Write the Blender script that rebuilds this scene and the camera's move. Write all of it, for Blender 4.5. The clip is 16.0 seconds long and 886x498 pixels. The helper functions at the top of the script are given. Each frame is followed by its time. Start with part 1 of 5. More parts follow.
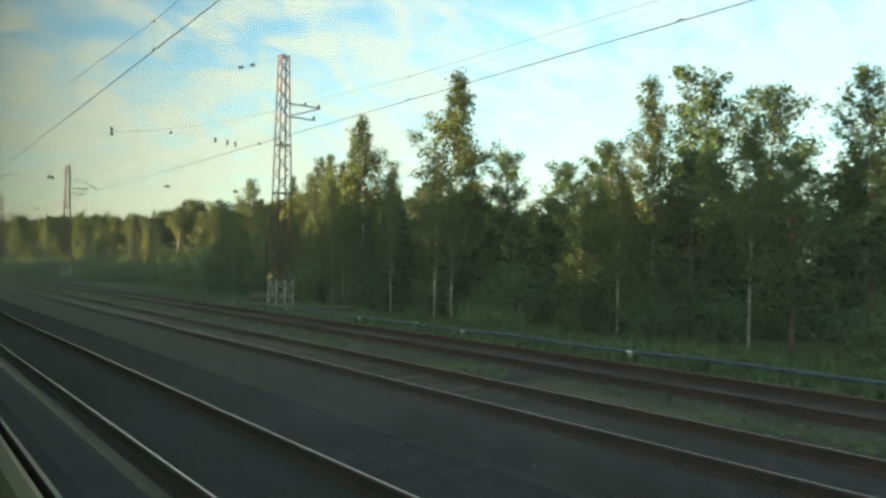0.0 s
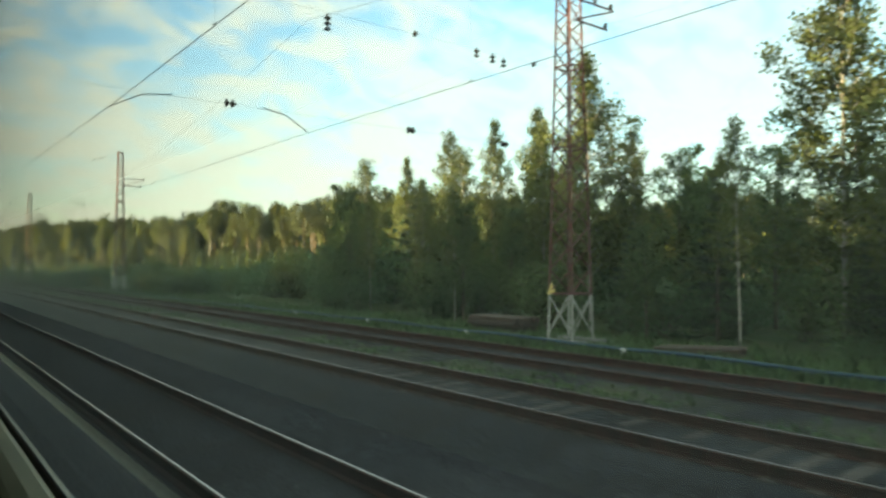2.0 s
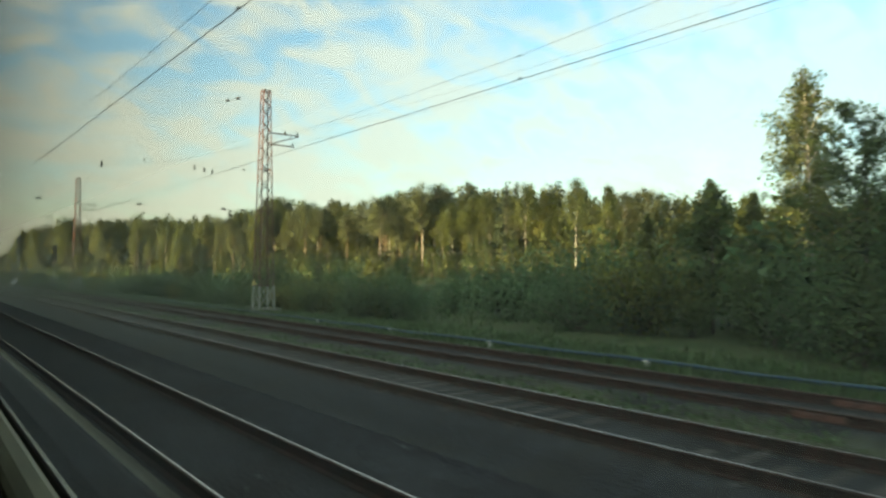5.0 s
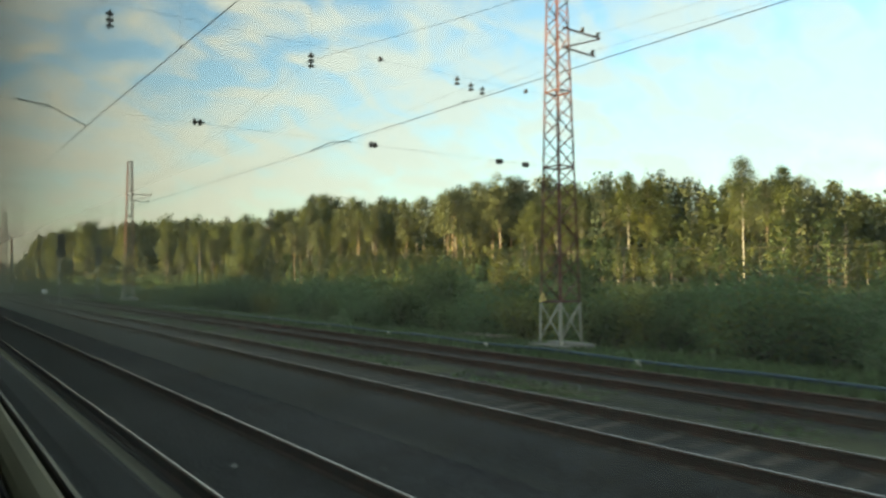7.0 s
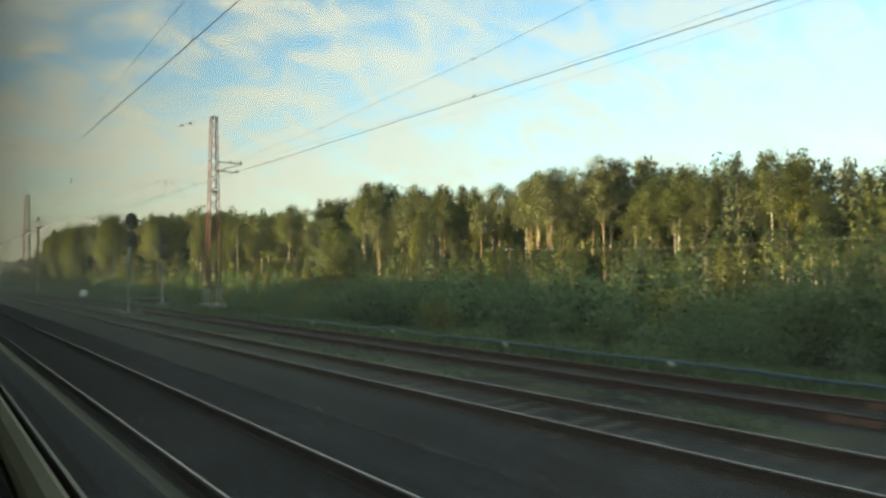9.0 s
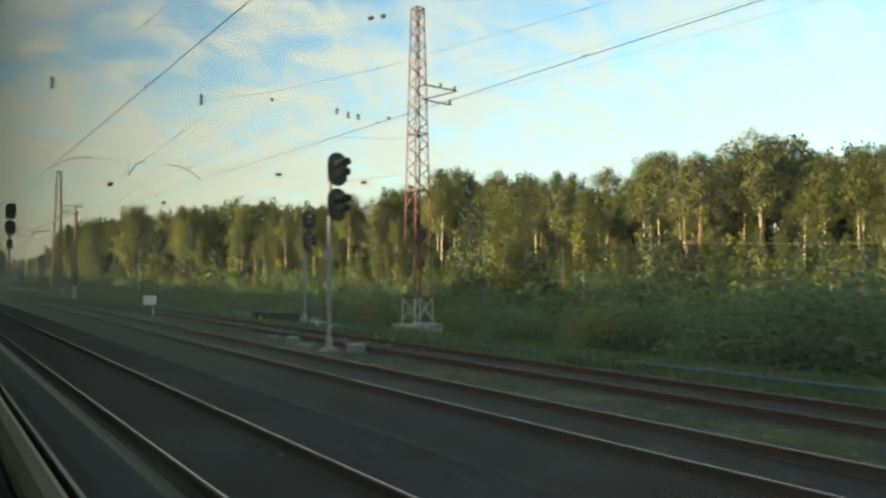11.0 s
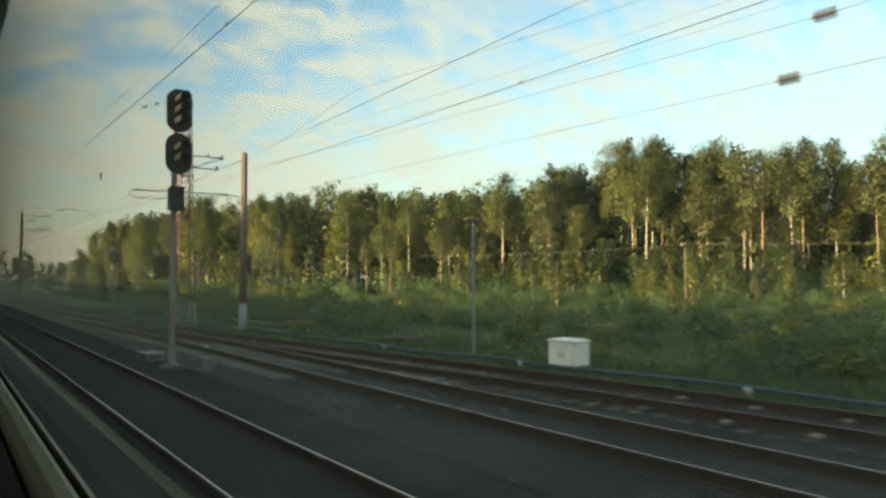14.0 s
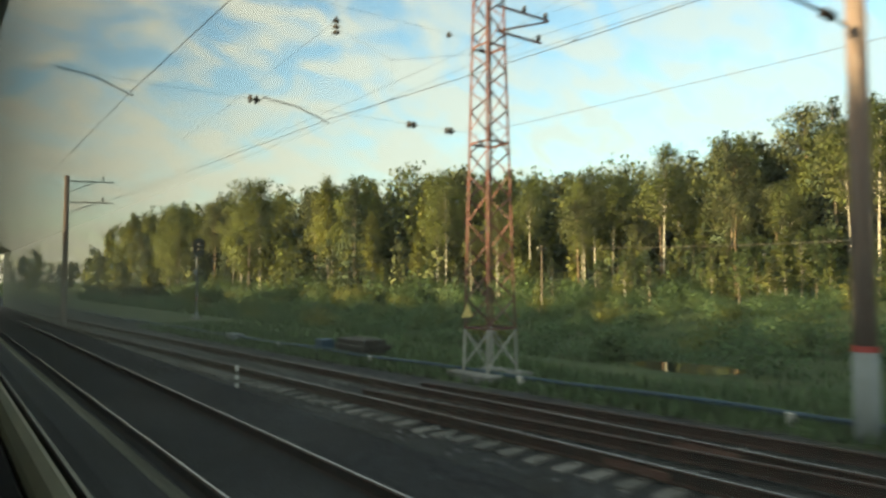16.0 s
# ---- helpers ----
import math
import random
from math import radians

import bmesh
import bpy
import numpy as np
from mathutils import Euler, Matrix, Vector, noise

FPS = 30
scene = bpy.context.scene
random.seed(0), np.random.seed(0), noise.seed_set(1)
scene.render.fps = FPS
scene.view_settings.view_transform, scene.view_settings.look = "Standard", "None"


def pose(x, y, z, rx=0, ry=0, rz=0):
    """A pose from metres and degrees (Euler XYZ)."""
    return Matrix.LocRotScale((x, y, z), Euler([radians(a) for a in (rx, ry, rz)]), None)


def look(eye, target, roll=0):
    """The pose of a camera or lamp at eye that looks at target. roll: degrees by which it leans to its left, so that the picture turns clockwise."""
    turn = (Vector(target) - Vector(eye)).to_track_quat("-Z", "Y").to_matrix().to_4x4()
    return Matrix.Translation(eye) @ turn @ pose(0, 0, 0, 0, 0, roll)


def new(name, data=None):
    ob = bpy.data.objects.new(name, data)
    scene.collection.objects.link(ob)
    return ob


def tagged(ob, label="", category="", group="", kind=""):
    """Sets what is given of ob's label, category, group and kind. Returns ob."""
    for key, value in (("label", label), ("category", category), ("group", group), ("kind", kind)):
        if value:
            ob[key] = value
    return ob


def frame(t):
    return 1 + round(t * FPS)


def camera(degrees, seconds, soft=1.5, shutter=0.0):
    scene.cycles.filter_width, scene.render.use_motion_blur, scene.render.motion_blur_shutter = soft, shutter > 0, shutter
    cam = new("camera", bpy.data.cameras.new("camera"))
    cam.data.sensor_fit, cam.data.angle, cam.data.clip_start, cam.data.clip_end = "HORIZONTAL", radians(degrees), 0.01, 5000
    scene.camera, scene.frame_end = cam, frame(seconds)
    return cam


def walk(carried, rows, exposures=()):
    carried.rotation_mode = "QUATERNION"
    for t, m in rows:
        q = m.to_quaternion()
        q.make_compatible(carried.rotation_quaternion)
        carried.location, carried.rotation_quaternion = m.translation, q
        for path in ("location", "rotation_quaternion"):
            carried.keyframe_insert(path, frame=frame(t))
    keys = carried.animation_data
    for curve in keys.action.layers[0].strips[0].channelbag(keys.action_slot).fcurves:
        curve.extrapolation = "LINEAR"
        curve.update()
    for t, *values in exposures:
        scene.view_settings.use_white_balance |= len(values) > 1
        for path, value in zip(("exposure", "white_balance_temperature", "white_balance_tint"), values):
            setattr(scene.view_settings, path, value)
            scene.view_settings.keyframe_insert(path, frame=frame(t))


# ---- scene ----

# ---------------------------------------------------------------- camera and its way
# x: to the right of the train's way, y: along the rails, z = 0: top of the rails
cam = camera(65.75, 16.0, soft=2.6, shutter=0.28)
WAY = [
    (0, 0.0, -39.49, 1.15, -.58), (.5, 4.67, -40.07, 1.07, -.61), (1, 9.64, -39.55, 1.07, -.37), (1.5, 14.64, -39.2, 1.16, -.17),
    (2, 19.94, -38.71, 1.28, .13), (2.5, 25.16, -38.56, 1.37, .11), (3, 30.75, -38.44, 1.58, -.18), (3.5, 36.22, -38.5, 1.65, -.62),
    (4, 41.87, -38.36, 1.65, -.67), (4.5, 47.6, -38.24, 1.72, -.5), (5.25, 56.4, -38.02, 1.9, -.05), (6, 65.5, -37.8, 2.07, .4),
    (6.5, 71.65, -37.75, 2.13, .45), (7, 77.86, -37.6, 2.14, .31), (7.5, 83.86, -37.61, 2.12, .16), (8, 90.24, -37.38, 2.08, .24),
    (8.5, 96.85, -37.33, 2.05, .26), (9.25, 106.95, -37.36, 2.03, .28), (10, 117.2, -37.42, 2.03, .28),
    (10.5, 124.18, -37.42, 2.06, .24), (11, 131.17, -37.37, 2.12, .04), (11.5, 138.08, -37.4, 2.1, .01), (12, 145.55, -37.1, 2.2, .36),
    (12.5, 152.51, -36.87, 2.34, .27), (13, 159.65, -36.52, 2.41, .36), (13.5, 166.8, -36.55, 2.5, .26), (14, 174.11, -36.43, 2.59, .12),
    (14.5, 181.05, -36.46, 2.73, .21), (15, 188.2, -36.3, 2.68, .18), (15.5, 195.14, -36.36, 2.69, .21), (16, 202.63, -36.53, 2.69, .1)]
EYE_Z = 2.37
walk(cam, [(t, pose(0, y, EYE_Z, 90 + p, r, yaw)) for t, y, yaw, p, r in WAY], 
     [(0, 2.28, 6900, -14), (1, 2.34, 6900, -14), (2.5, 2.42, 6900, -14), (4, 2.28, 6900, -12), (6.5, 2.06, 7000, -8), (11, 2.06, 7100, -6), (16, 2.06, 7200, -6)])

# ---------------------------------------------------------------- sky, sun, exposure
SUN_AZ, SUN_EL = -88.0, 8.0          # degrees clockwise from +y; above the horizon


def make_world():
    w = bpy.data.worlds.new("evening_sky")
    scene.world = w
    w.use_nodes = True
    nt = w.node_tree
    nt.nodes.clear()
    N, L = nt.nodes.new, nt.links.new
    out, bg, sky = N("ShaderNodeOutputWorld"), N("ShaderNodeBackground"), N("ShaderNodeTexSky")
    sky.sky_type, sky.sun_disc = "NISHITA", False
    sky.sun_elevation, sky.sun_rotation = radians(SUN_EL), radians(SUN_AZ)
    sky.air_density, sky.dust_density, sky.ozone_density = 1.0, 1.2, 1.8
    tc, sep = N("ShaderNodeTexCoord"), N("ShaderNodeSeparateXYZ")
    L(tc.outputs["Generated"], sep.inputs[0])
    up = N("ShaderNodeMath"); up.operation = "ADD"; up.inputs[1].default_value = 0.38
    L(sep.outputs[2], up.inputs[0])
    dv = N("ShaderNodeVectorMath"); dv.operation = "DIVIDE"
    comb = N("ShaderNodeCombineXYZ")
    for k in range(3):
        L(up.outputs[0], comb.inputs[k])
    L(tc.outputs["Generated"], dv.inputs[0]); L(comb.outputs[0], dv.inputs[1])
    mp = N("ShaderNodeMapping")
    mp.inputs["Rotation"].default_value = (0, 0, radians(-24))
    mp.inputs["Scale"].default_value = (1.0, 1.5, 0.0)
    L(dv.outputs[0], mp.inputs[0])
    n1, n2 = N("ShaderNodeTexNoise"), N("ShaderNodeTexNoise")
    n1.inputs["Scale"].default_value, n1.inputs["Detail"].default_value, n1.inputs["Roughness"].default_value = 8.0, 7, 0.52
    n1.inputs["Distortion"].default_value = 0.7
    n2.inputs["Scale"].default_value, n2.inputs["Detail"].default_value = 2.0, 3
    L(mp.outputs[0], n1.inputs[0]); L(mp.outputs[0], n2.inputs[0])
    mul = N("ShaderNodeMath"); mul.operation = "MULTIPLY_ADD"; mul.inputs[1].default_value = 0.75
    half = N("ShaderNodeMath"); half.operation = "MULTIPLY"; half.inputs[1].default_value = 0.45
    L(n2.outputs[0], half.inputs[0]); L(n1.outputs[0], mul.inputs[0]); L(half.outputs[0], mul.inputs[2])
    ramp = N("ShaderNodeValToRGB")
    ramp.color_ramp.elements[0].position, ramp.color_ramp.elements[1].position = 0.46, 0.67
    L(mul.outputs[0], ramp.inputs[0])
    fade = N("ShaderNodeMath"); fade.operation = "MULTIPLY"; fade.inputs[1].default_value = 0.82
    thin = N("ShaderNodeMath"); thin.operation = "MULTIPLY_ADD"; thin.inputs[1].default_value = -.42; thin.inputs[2].default_value = 1.12
    veil = N("ShaderNodeMath"); veil.operation = "MULTIPLY"
    L(ramp.outputs[0], veil.inputs[0]); L(thin.outputs[0], veil.inputs[1]); L(veil.outputs[0], fade.inputs[0])
    # clouds take warm light on the sunny side, whiter away from it
    tint = N("ShaderNodeMix"); tint.data_type = "RGBA"
    tint.inputs[6].default_value, tint.inputs[7].default_value = (2.42, 2.22, 1.82, 1), (1.86, 2.06, 2.12, 1)
    side = N("ShaderNodeMath"); side.operation = "MULTIPLY_ADD"; side.inputs[1].default_value = 0.9; side.inputs[2].default_value = 0.0
    side.use_clamp = True
    L(sep.outputs[0], side.inputs[0]); L(side.outputs[0], tint.inputs[0]); L(side.outputs[0], thin.inputs[0])
    mix = N("ShaderNodeMix"); mix.data_type = "RGBA"
    L(fade.outputs[0], mix.inputs[0]); L(sky.outputs[0], mix.inputs[6]); L(tint.outputs[2], mix.inputs[7])
    # thin evening haze near the horizon, peach towards the sun's side
    low = N("ShaderNodeMapRange"); low.interpolation_type = "SMOOTHSTEP"
    for k, q in (("From Min", 0.0), ("From Max", 0.34), ("To Min", 0.5), ("To Max", 0.0)):
        low.inputs[k].default_value = q
    L(sep.outputs[2], low.inputs["Value"])
    glow = N("ShaderNodeMix"); glow.data_type = "RGBA"
    glow.inputs[6].default_value, glow.inputs[7].default_value = (2.12, 1.92, 1.55, 1), (1.62, 1.88, 1.98, 1)
    L(side.outputs[0], glow.inputs[0])
    hazy = N("ShaderNodeMix"); hazy.data_type = "RGBA"
    L(low.outputs[0], hazy.inputs[0]); L(mix.outputs[2], hazy.inputs[6]); L(glow.outputs[2], hazy.inputs[7])
    bg.inputs[1].default_value = 0.115
    L(hazy.outputs[2], bg.inputs[0]); L(bg.outputs[0], out.inputs[0])


make_world()
sun = new("sun", bpy.data.lights.new("sun", "SUN"))
sun.data.energy, sun.data.angle, sun.data.color = 5.0, radians(1.0), (1.0, 0.74, 0.44)
_az, _el = radians(SUN_AZ), radians(SUN_EL)
TO_SUN = Vector((math.sin(_az) * math.cos(_el), math.cos(_az) * math.cos(_el), math.sin(_el)))
sun.matrix_world = look((-60, 150, 60), Vector((-60, 150, 60)) - TO_SUN)

# ---------------------------------------------------------------- materials


def material(name, col, rough=0.8, metal=0.0, vary=0.25, scale=6.0, fine=60.0, bump=0.3, col2=None, per=None, spec=0.4, translucent=0.0):
    """A surface with stains at one scale and grain at another. per: 'object' or 'island' shifts the tone piece by piece."""
    m = bpy.data.materials.new(name)
    m.use_nodes = True
    nt = m.node_tree
    N, L = nt.nodes.new, nt.links.new
    b = nt.nodes["Principled BSDF"]
    b.inputs["Roughness"].default_value, b.inputs["Metallic"].default_value = rough, metal
    b.inputs["Specular IOR Level"].default_value = spec
    tc = N("ShaderNodeTexCoord")
    n1, n2 = N("ShaderNodeTexNoise"), N("ShaderNodeTexNoise")
    n1.inputs["Scale"].default_value, n1.inputs["Detail"].default_value = scale, 5
    n2.inputs["Scale"].default_value, n2.inputs["Detail"].default_value = fine, 3
    L(tc.outputs["Object"], n1.inputs[0]); L(tc.outputs["Object"], n2.inputs[0])
    mix = N("ShaderNodeMix"); mix.data_type = "RGBA"
    c2 = col2 or tuple(c * (1 - 1.4 * vary) for c in col)
    mix.inputs[6].default_value, mix.inputs[7].default_value = (*col, 1), (*c2, 1)
    ramp = N("ShaderNodeValToRGB")
    ramp.color_ramp.elements[0].position, ramp.color_ramp.elements[1].position = 0.38, 0.66
    L(n1.outputs[0], ramp.inputs[0]); L(ramp.outputs[0], mix.inputs[0])
    hsv = N("ShaderNodeHueSaturation")
    L(mix.outputs[2], hsv.inputs["Color"])
    grain = N("ShaderNodeMapRange")
    grain.inputs["From Min"].default_value, grain.inputs["From Max"].default_value = 0.25, 0.75
    grain.inputs["To Min"].default_value, grain.inputs["To Max"].default_value = 1 - vary, 1 + vary
    L(n2.outputs[0], grain.inputs["Value"])
    if per:
        rnd = N("ShaderNodeObjectInfo").outputs["Random"] if per == "object" else N("ShaderNodeNewGeometry").outputs["Random Per Island"]
        pr = N("ShaderNodeMapRange")
        pr.inputs["To Min"].default_value, pr.inputs["To Max"].default_value = 1 - 1.3 * vary, 1 + 1.3 * vary
        L(rnd, pr.inputs["Value"])
        mm = N("ShaderNodeMath"); mm.operation = "MULTIPLY"
        L(grain.outputs[0], mm.inputs[0]); L(pr.outputs[0], mm.inputs[1]); L(mm.outputs[0], hsv.inputs["Value"])
        hr = N("ShaderNodeMapRange")
        hr.inputs["To Min"].default_value, hr.inputs["To Max"].default_value = 0.488, 0.515
        L(rnd, hr.inputs["Value"]); L(hr.outputs[0], hsv.inputs["Hue"])
    else:
        L(grain.outputs[0], hsv.inputs["Value"])
    L(hsv.outputs[0], b.inputs["Base Color"])
    if bump:
        bp = N("ShaderNodeBump")
        bp.inputs["Strength"].default_value, bp.inputs["Distance"].default_value = bump, 0.02
        L(n2.outputs[0], bp.inputs["Height"]); L(bp.outputs[0], b.inputs["Normal"])
    if translucent:
        tr, ms = N("ShaderNodeBsdfTranslucent"), N("ShaderNodeMixShader")
        ms.inputs[0].default_value = translucent
        L(hsv.outputs[0], tr.inputs[0]); L(b.outputs[0], ms.inputs[1]); L(tr.outputs[0], ms.inputs[2])
        L(ms.outputs[0], nt.nodes["Material Output"].inputs[0])
    return m


STEEL_TOP = material("polished_rail_head", (.47, .43, .42), .3, .9, .08, 3, 90, .05)
DULL_TOP = material("dull_rail_head", (.16, .13, .12), .55, .5, .15, 3, 90, .1)
RUST = material("rusty_rail", (.05, .028, .024), .95, .0, .3, 4, 50, .4, (.028, .02, .018), spec=.08)
PLATE_RUST = material("bright_rust", (.115, .055, .044), .9, 0, .25, 5, 60, .3)
CONCRETE = material("weathered_concrete", (.175, .18, .18), .9, 0, .2, 3, 45, .35, (.115, .12, .12), per="object")
TIE_GREY = material("dusty_concrete_tie", (.128, .13, .13), .9, 0, .3, 3, 45, .35, (.07, .07, .068), per="object")
TIE_WOOD = material("tarred_timber", (.045, .039, .035), .9, 0, .35, 4, 60, .5, (.028, .025, .024), per="object")
TARRED_WOOD = material("tarred_timber", (.022, .019, .018), .85, 0, .3, 5, 60, .5, (.015, .013, .012), per="object")
OLD_WOOD = material("weathered_timber", (.07, .053, .044), .9, 0, .3, 5, 60, .5, (.045, .037, .033), per="object")
TOWER_RED = material("red_brown_tower_paint", (.135, .054, .051), .75, .0, .25, 2.5, 40, .2, (.08, .044, .043))
TOWER_WHITE = material("whitewashed_steel", (.40, .41, .39), .8, 0, .2, 3, 40, .2, (.27, .275, .26))
WHITE_PAINT = material("dirty_white_paint", (.72, .73, .72), .7, 0, .12, 3, 30, .15, (.55, .56, .55))
BLUE_PIPE = material("blue_pipe_paint", (.018, .055, .10), .6, 0, .2, 2, 25, .15, (.015, .04, .07))
BLACK_PAINT = material("black_signal_paint", (.022, .023, .025), .6, 0, .25, 4, 40, .1)
GREY_PAINT = material("grey_steel_paint", (.21, .235, .255), .6, .1, .15, 3, 40, .15, (.15, .168, .18))
LENS = material("unlit_signal_lens", (.10, .06, .05), .25, 0, .2, 4, 40, 0, spec=.6)
RED_BAND = material("red_band_paint", (.36, .05, .05), .6, 0, .15, 4, 40, .1)
YELLOW_SIGN = material("yellow_sign_paint", (.8, .66, .25), .6, 0, .1, 4, 40, .1)
WIRE = material("dark_overhead_wire", (.045, .04, .038), .6, .3, .2, 2, 30, 0)
PORCELAIN = material("brown_glazed_porcelain", (.032, .026, .025), .5, 0, .2, 6, 40, 0)
POLE_WOOD = material("grey_pole_timber", (.13, .105, .085), .9, 0, .2, 3, 50, .3)
BIRCH_BARK = material("birch_bark", (.44, .425, .38), .9, 0, .3, 3, 12, .2, (.19, .175, .16))
PINE_BARK = material("orange_pine_bark", (.27, .19, .14), .9, 0, .25, 3, 25, .3, (.19, .14, .11))
DARK_BARK = material("grey_brown_bark", (.13, .11, .09), .95, 0, .25, 3, 25, .3)
LEAF_BIRCH = material("birch_leaves", (0.199, 0.230, 0.074), .65, 0, .2, .5, 3, 0, (0.159, 0.190, 0.063), per="island", translucent=0.52)
LEAF_ASPEN = material("aspen_leaves", (0.157, 0.216, 0.088), .65, 0, .2, .5, 3, 0, (0.125, 0.180, 0.074), per="island", translucent=0.52)
LEAF_YELLOW = material("yellowing_leaves", (0.227, 0.238, 0.066), .65, 0, .2, .5, 3, 0, (0.176, 0.200, 0.057), per="island", translucent=0.52)
LEAF_DARK = material("spruce_needles", (0.080, 0.112, 0.063), .75, 0, .2, .5, 3, 0, (0.058, 0.084, 0.047), per="island", translucent=.12)
LEAF_PINE = material("pine_needles", (0.148, 0.170, 0.074), .75, 0, .2, .5, 3, 0, (0.114, 0.132, 0.059), per="island", translucent=0.2)
LEAF_FRESH = material("fresh_green_leaves", (0.19, 0.31, 0.10), .6, 0, .2, .4, 3, 0, (0.15, 0.25, 0.085), per="island", translucent=0.52)
LEAF_BUSH = material("willow_leaves", (0.146, 0.228, 0.108), .65, 0, .2, .4, 3, 0, (0.111, 0.183, 0.089), per="island", translucent=0.52)
GRASS = material("summer_grass", (.108, .168, .068), .75, 0, .3, .3, 2, 0, (.085, .14, .056), per="island", translucent=.3)
CABINET = material("pale_cabinet_paint", (.70, .72, .74), .55, 0, .08, 2, 25, .1, (.58, .60, .62))
SILL_PAINT = material("cream_sill_paint", (.66, .62, .45), .5, 0, .1, 3, 40, .1)
RUBBER = material("black_window_rubber", (.015, .015, .017), .6, 0, .1, 5, 60, .1)


def ground_material():
    m = bpy.data.materials.new("yard_gravel_and_turf")
    m.use_nodes = True
    nt = m.node_tree
    N, L = nt.nodes.new, nt.links.new
    b = nt.nodes["Principled BSDF"]
    b.inputs["Roughness"].default_value = 0.95
    b.inputs["Specular IOR Level"].default_value = 0.1
    tc = N("ShaderNodeTexCoord")

    def noise_at(scale, detail=4, rough=.55):
        n = N("ShaderNodeTexNoise")
        n.inputs["Scale"].default_value, n.inputs["Detail"].default_value, n.inputs["Roughness"].default_value = scale, detail, rough
        L(tc.outputs["Object"], n.inputs[0])
        return n.outputs[0]

    def mixc(a, c, fac):
        x = N("ShaderNodeMix"); x.data_type = "RGBA"
        for k, v in ((6, a), (7, c)):
            if isinstance(v, tuple):
                x.inputs[k].default_value = (*v, 1)
            else:
                L(v, x.inputs[k])
        L(fac, x.inputs[0])
        return x.outputs[2]

    def ramp(v, lo, hi):
        r = N("ShaderNodeMapRange")
        r.inputs["From Min"].default_value, r.inputs["From Max"].default_value = lo, hi
        L(v, r.inputs["Value"])
        return r.outputs[0]

    vor = N("ShaderNodeTexVoronoi")
    vor.inputs["Scale"].default_value = 16
    L(tc.outputs["Object"], vor.inputs[0])
    stone = mixc((0.0082, 0.0089, 0.0108), (0.0233, 0.0245, 0.0287), ramp(vor.outputs["Color"], .1, .9))
    stone = mixc(stone, (0.0321, 0.0334, 0.0361), ramp(noise_at(.22, 6), .45, .62))
    stone = mixc(stone, (0.0292, 0.0304, 0.0354), ramp(noise_at(.9, 6), .6, .8))
    stone = mixc(stone, (0.0478, 0.0522, 0.0638), ramp(noise_at(4.5, 5, .75), .46, .76))
    stone = mixc(stone, (0.0071, 0.0072, 0.0090), ramp(noise_at(7.5, 3, .6), .58, .75))
    stone = mixc(stone, (0.0172, 0.0150, 0.0148), ramp(noise_at(.35, 5, .6), .5, .7))
    turf = mixc((.041, .066, .030), (.066, .086, .039), ramp(noise_at(.6), .35, .65))
    turf = mixc(turf, (.07, .062, .04), ramp(noise_at(2.2, 5), .55, .75))
    sep = N("ShaderNodeSeparateXYZ")
    L(tc.outputs["Object"], sep.inputs[0])
    wob = N("ShaderNodeMath"); wob.operation = "MULTIPLY_ADD"; wob.inputs[1].default_value = 2.6
    L(noise_at(.5, 5), wob.inputs[0]); L(sep.outputs[0], wob.inputs[2])
    # the yard narrows where the tracks draw together
    nar = N("ShaderNodeMapRange")
    nar.inputs["From Min"].default_value, nar.inputs["From Max"].default_value = 165, 215
    nar.inputs["To Min"].default_value, nar.inputs["To Max"].default_value = 15.9, 12.4
    L(sep.outputs[1], nar.inputs["Value"])
    dif = N("ShaderNodeMath"); dif.operation = "SUBTRACT"
    L(wob.outputs[0], dif.inputs[0]); L(nar.outputs[0], dif.inputs[1])
    col = mixc(stone, turf, ramp(dif.outputs[0], -.15, .75))
    col = mixc(col, turf, ramp(wob.outputs[0], -7, -9))
    # weeds between the second and the third track
    strip = N("ShaderNodeMath"); strip.operation = "SUBTRACT"; strip.inputs[1].default_value = 10.55
    L(sep.outputs[0], strip.inputs[0])
    ab = N("ShaderNodeMath"); ab.operation = "ABSOLUTE"
    L(strip.outputs[0], ab.inputs[0])
    near = ramp(ab.outputs[0], 1.1, .3)
    wn = ramp(noise_at(.45, 5), .40, .60)
    wm = N("ShaderNodeMath"); wm.operation = "MULTIPLY"
    L(near, wm.inputs[0]); L(wn, wm.inputs[1])
    far = ramp(sep.outputs[1], 175, 150)
    wm2 = N("ShaderNodeMath"); wm2.operation = "MULTIPLY"
    L(wm.outputs[0], wm2.inputs[0]); L(far, wm2.inputs[1])
    half = N("ShaderNodeMath"); half.operation = "MULTIPLY"; half.inputs[1].default_value = .55
    L(wm2.outputs[0], half.inputs[0])
    col = mixc(col, (.085, .10, .05), half.outputs[0])
    L(col, b.inputs["Base Color"])
    bp = N("ShaderNodeBump")
    bp.inputs["Strength"].default_value, bp.inputs["Distance"].default_value = .7, .05
    L(vor.outputs["Distance"], bp.inputs["Height"]); L(bp.outputs[0], b.inputs["Normal"])
    return m


GROUND = ground_material()
WATER = material("still_ditch_water", (.02, .025, .02), .04, 0, .2, .3, 2, .02, spec=.6)

# ---------------------------------------------------------------- building helpers


def shape():
    """An empty heap of vertices and faces."""
    return ([], [])


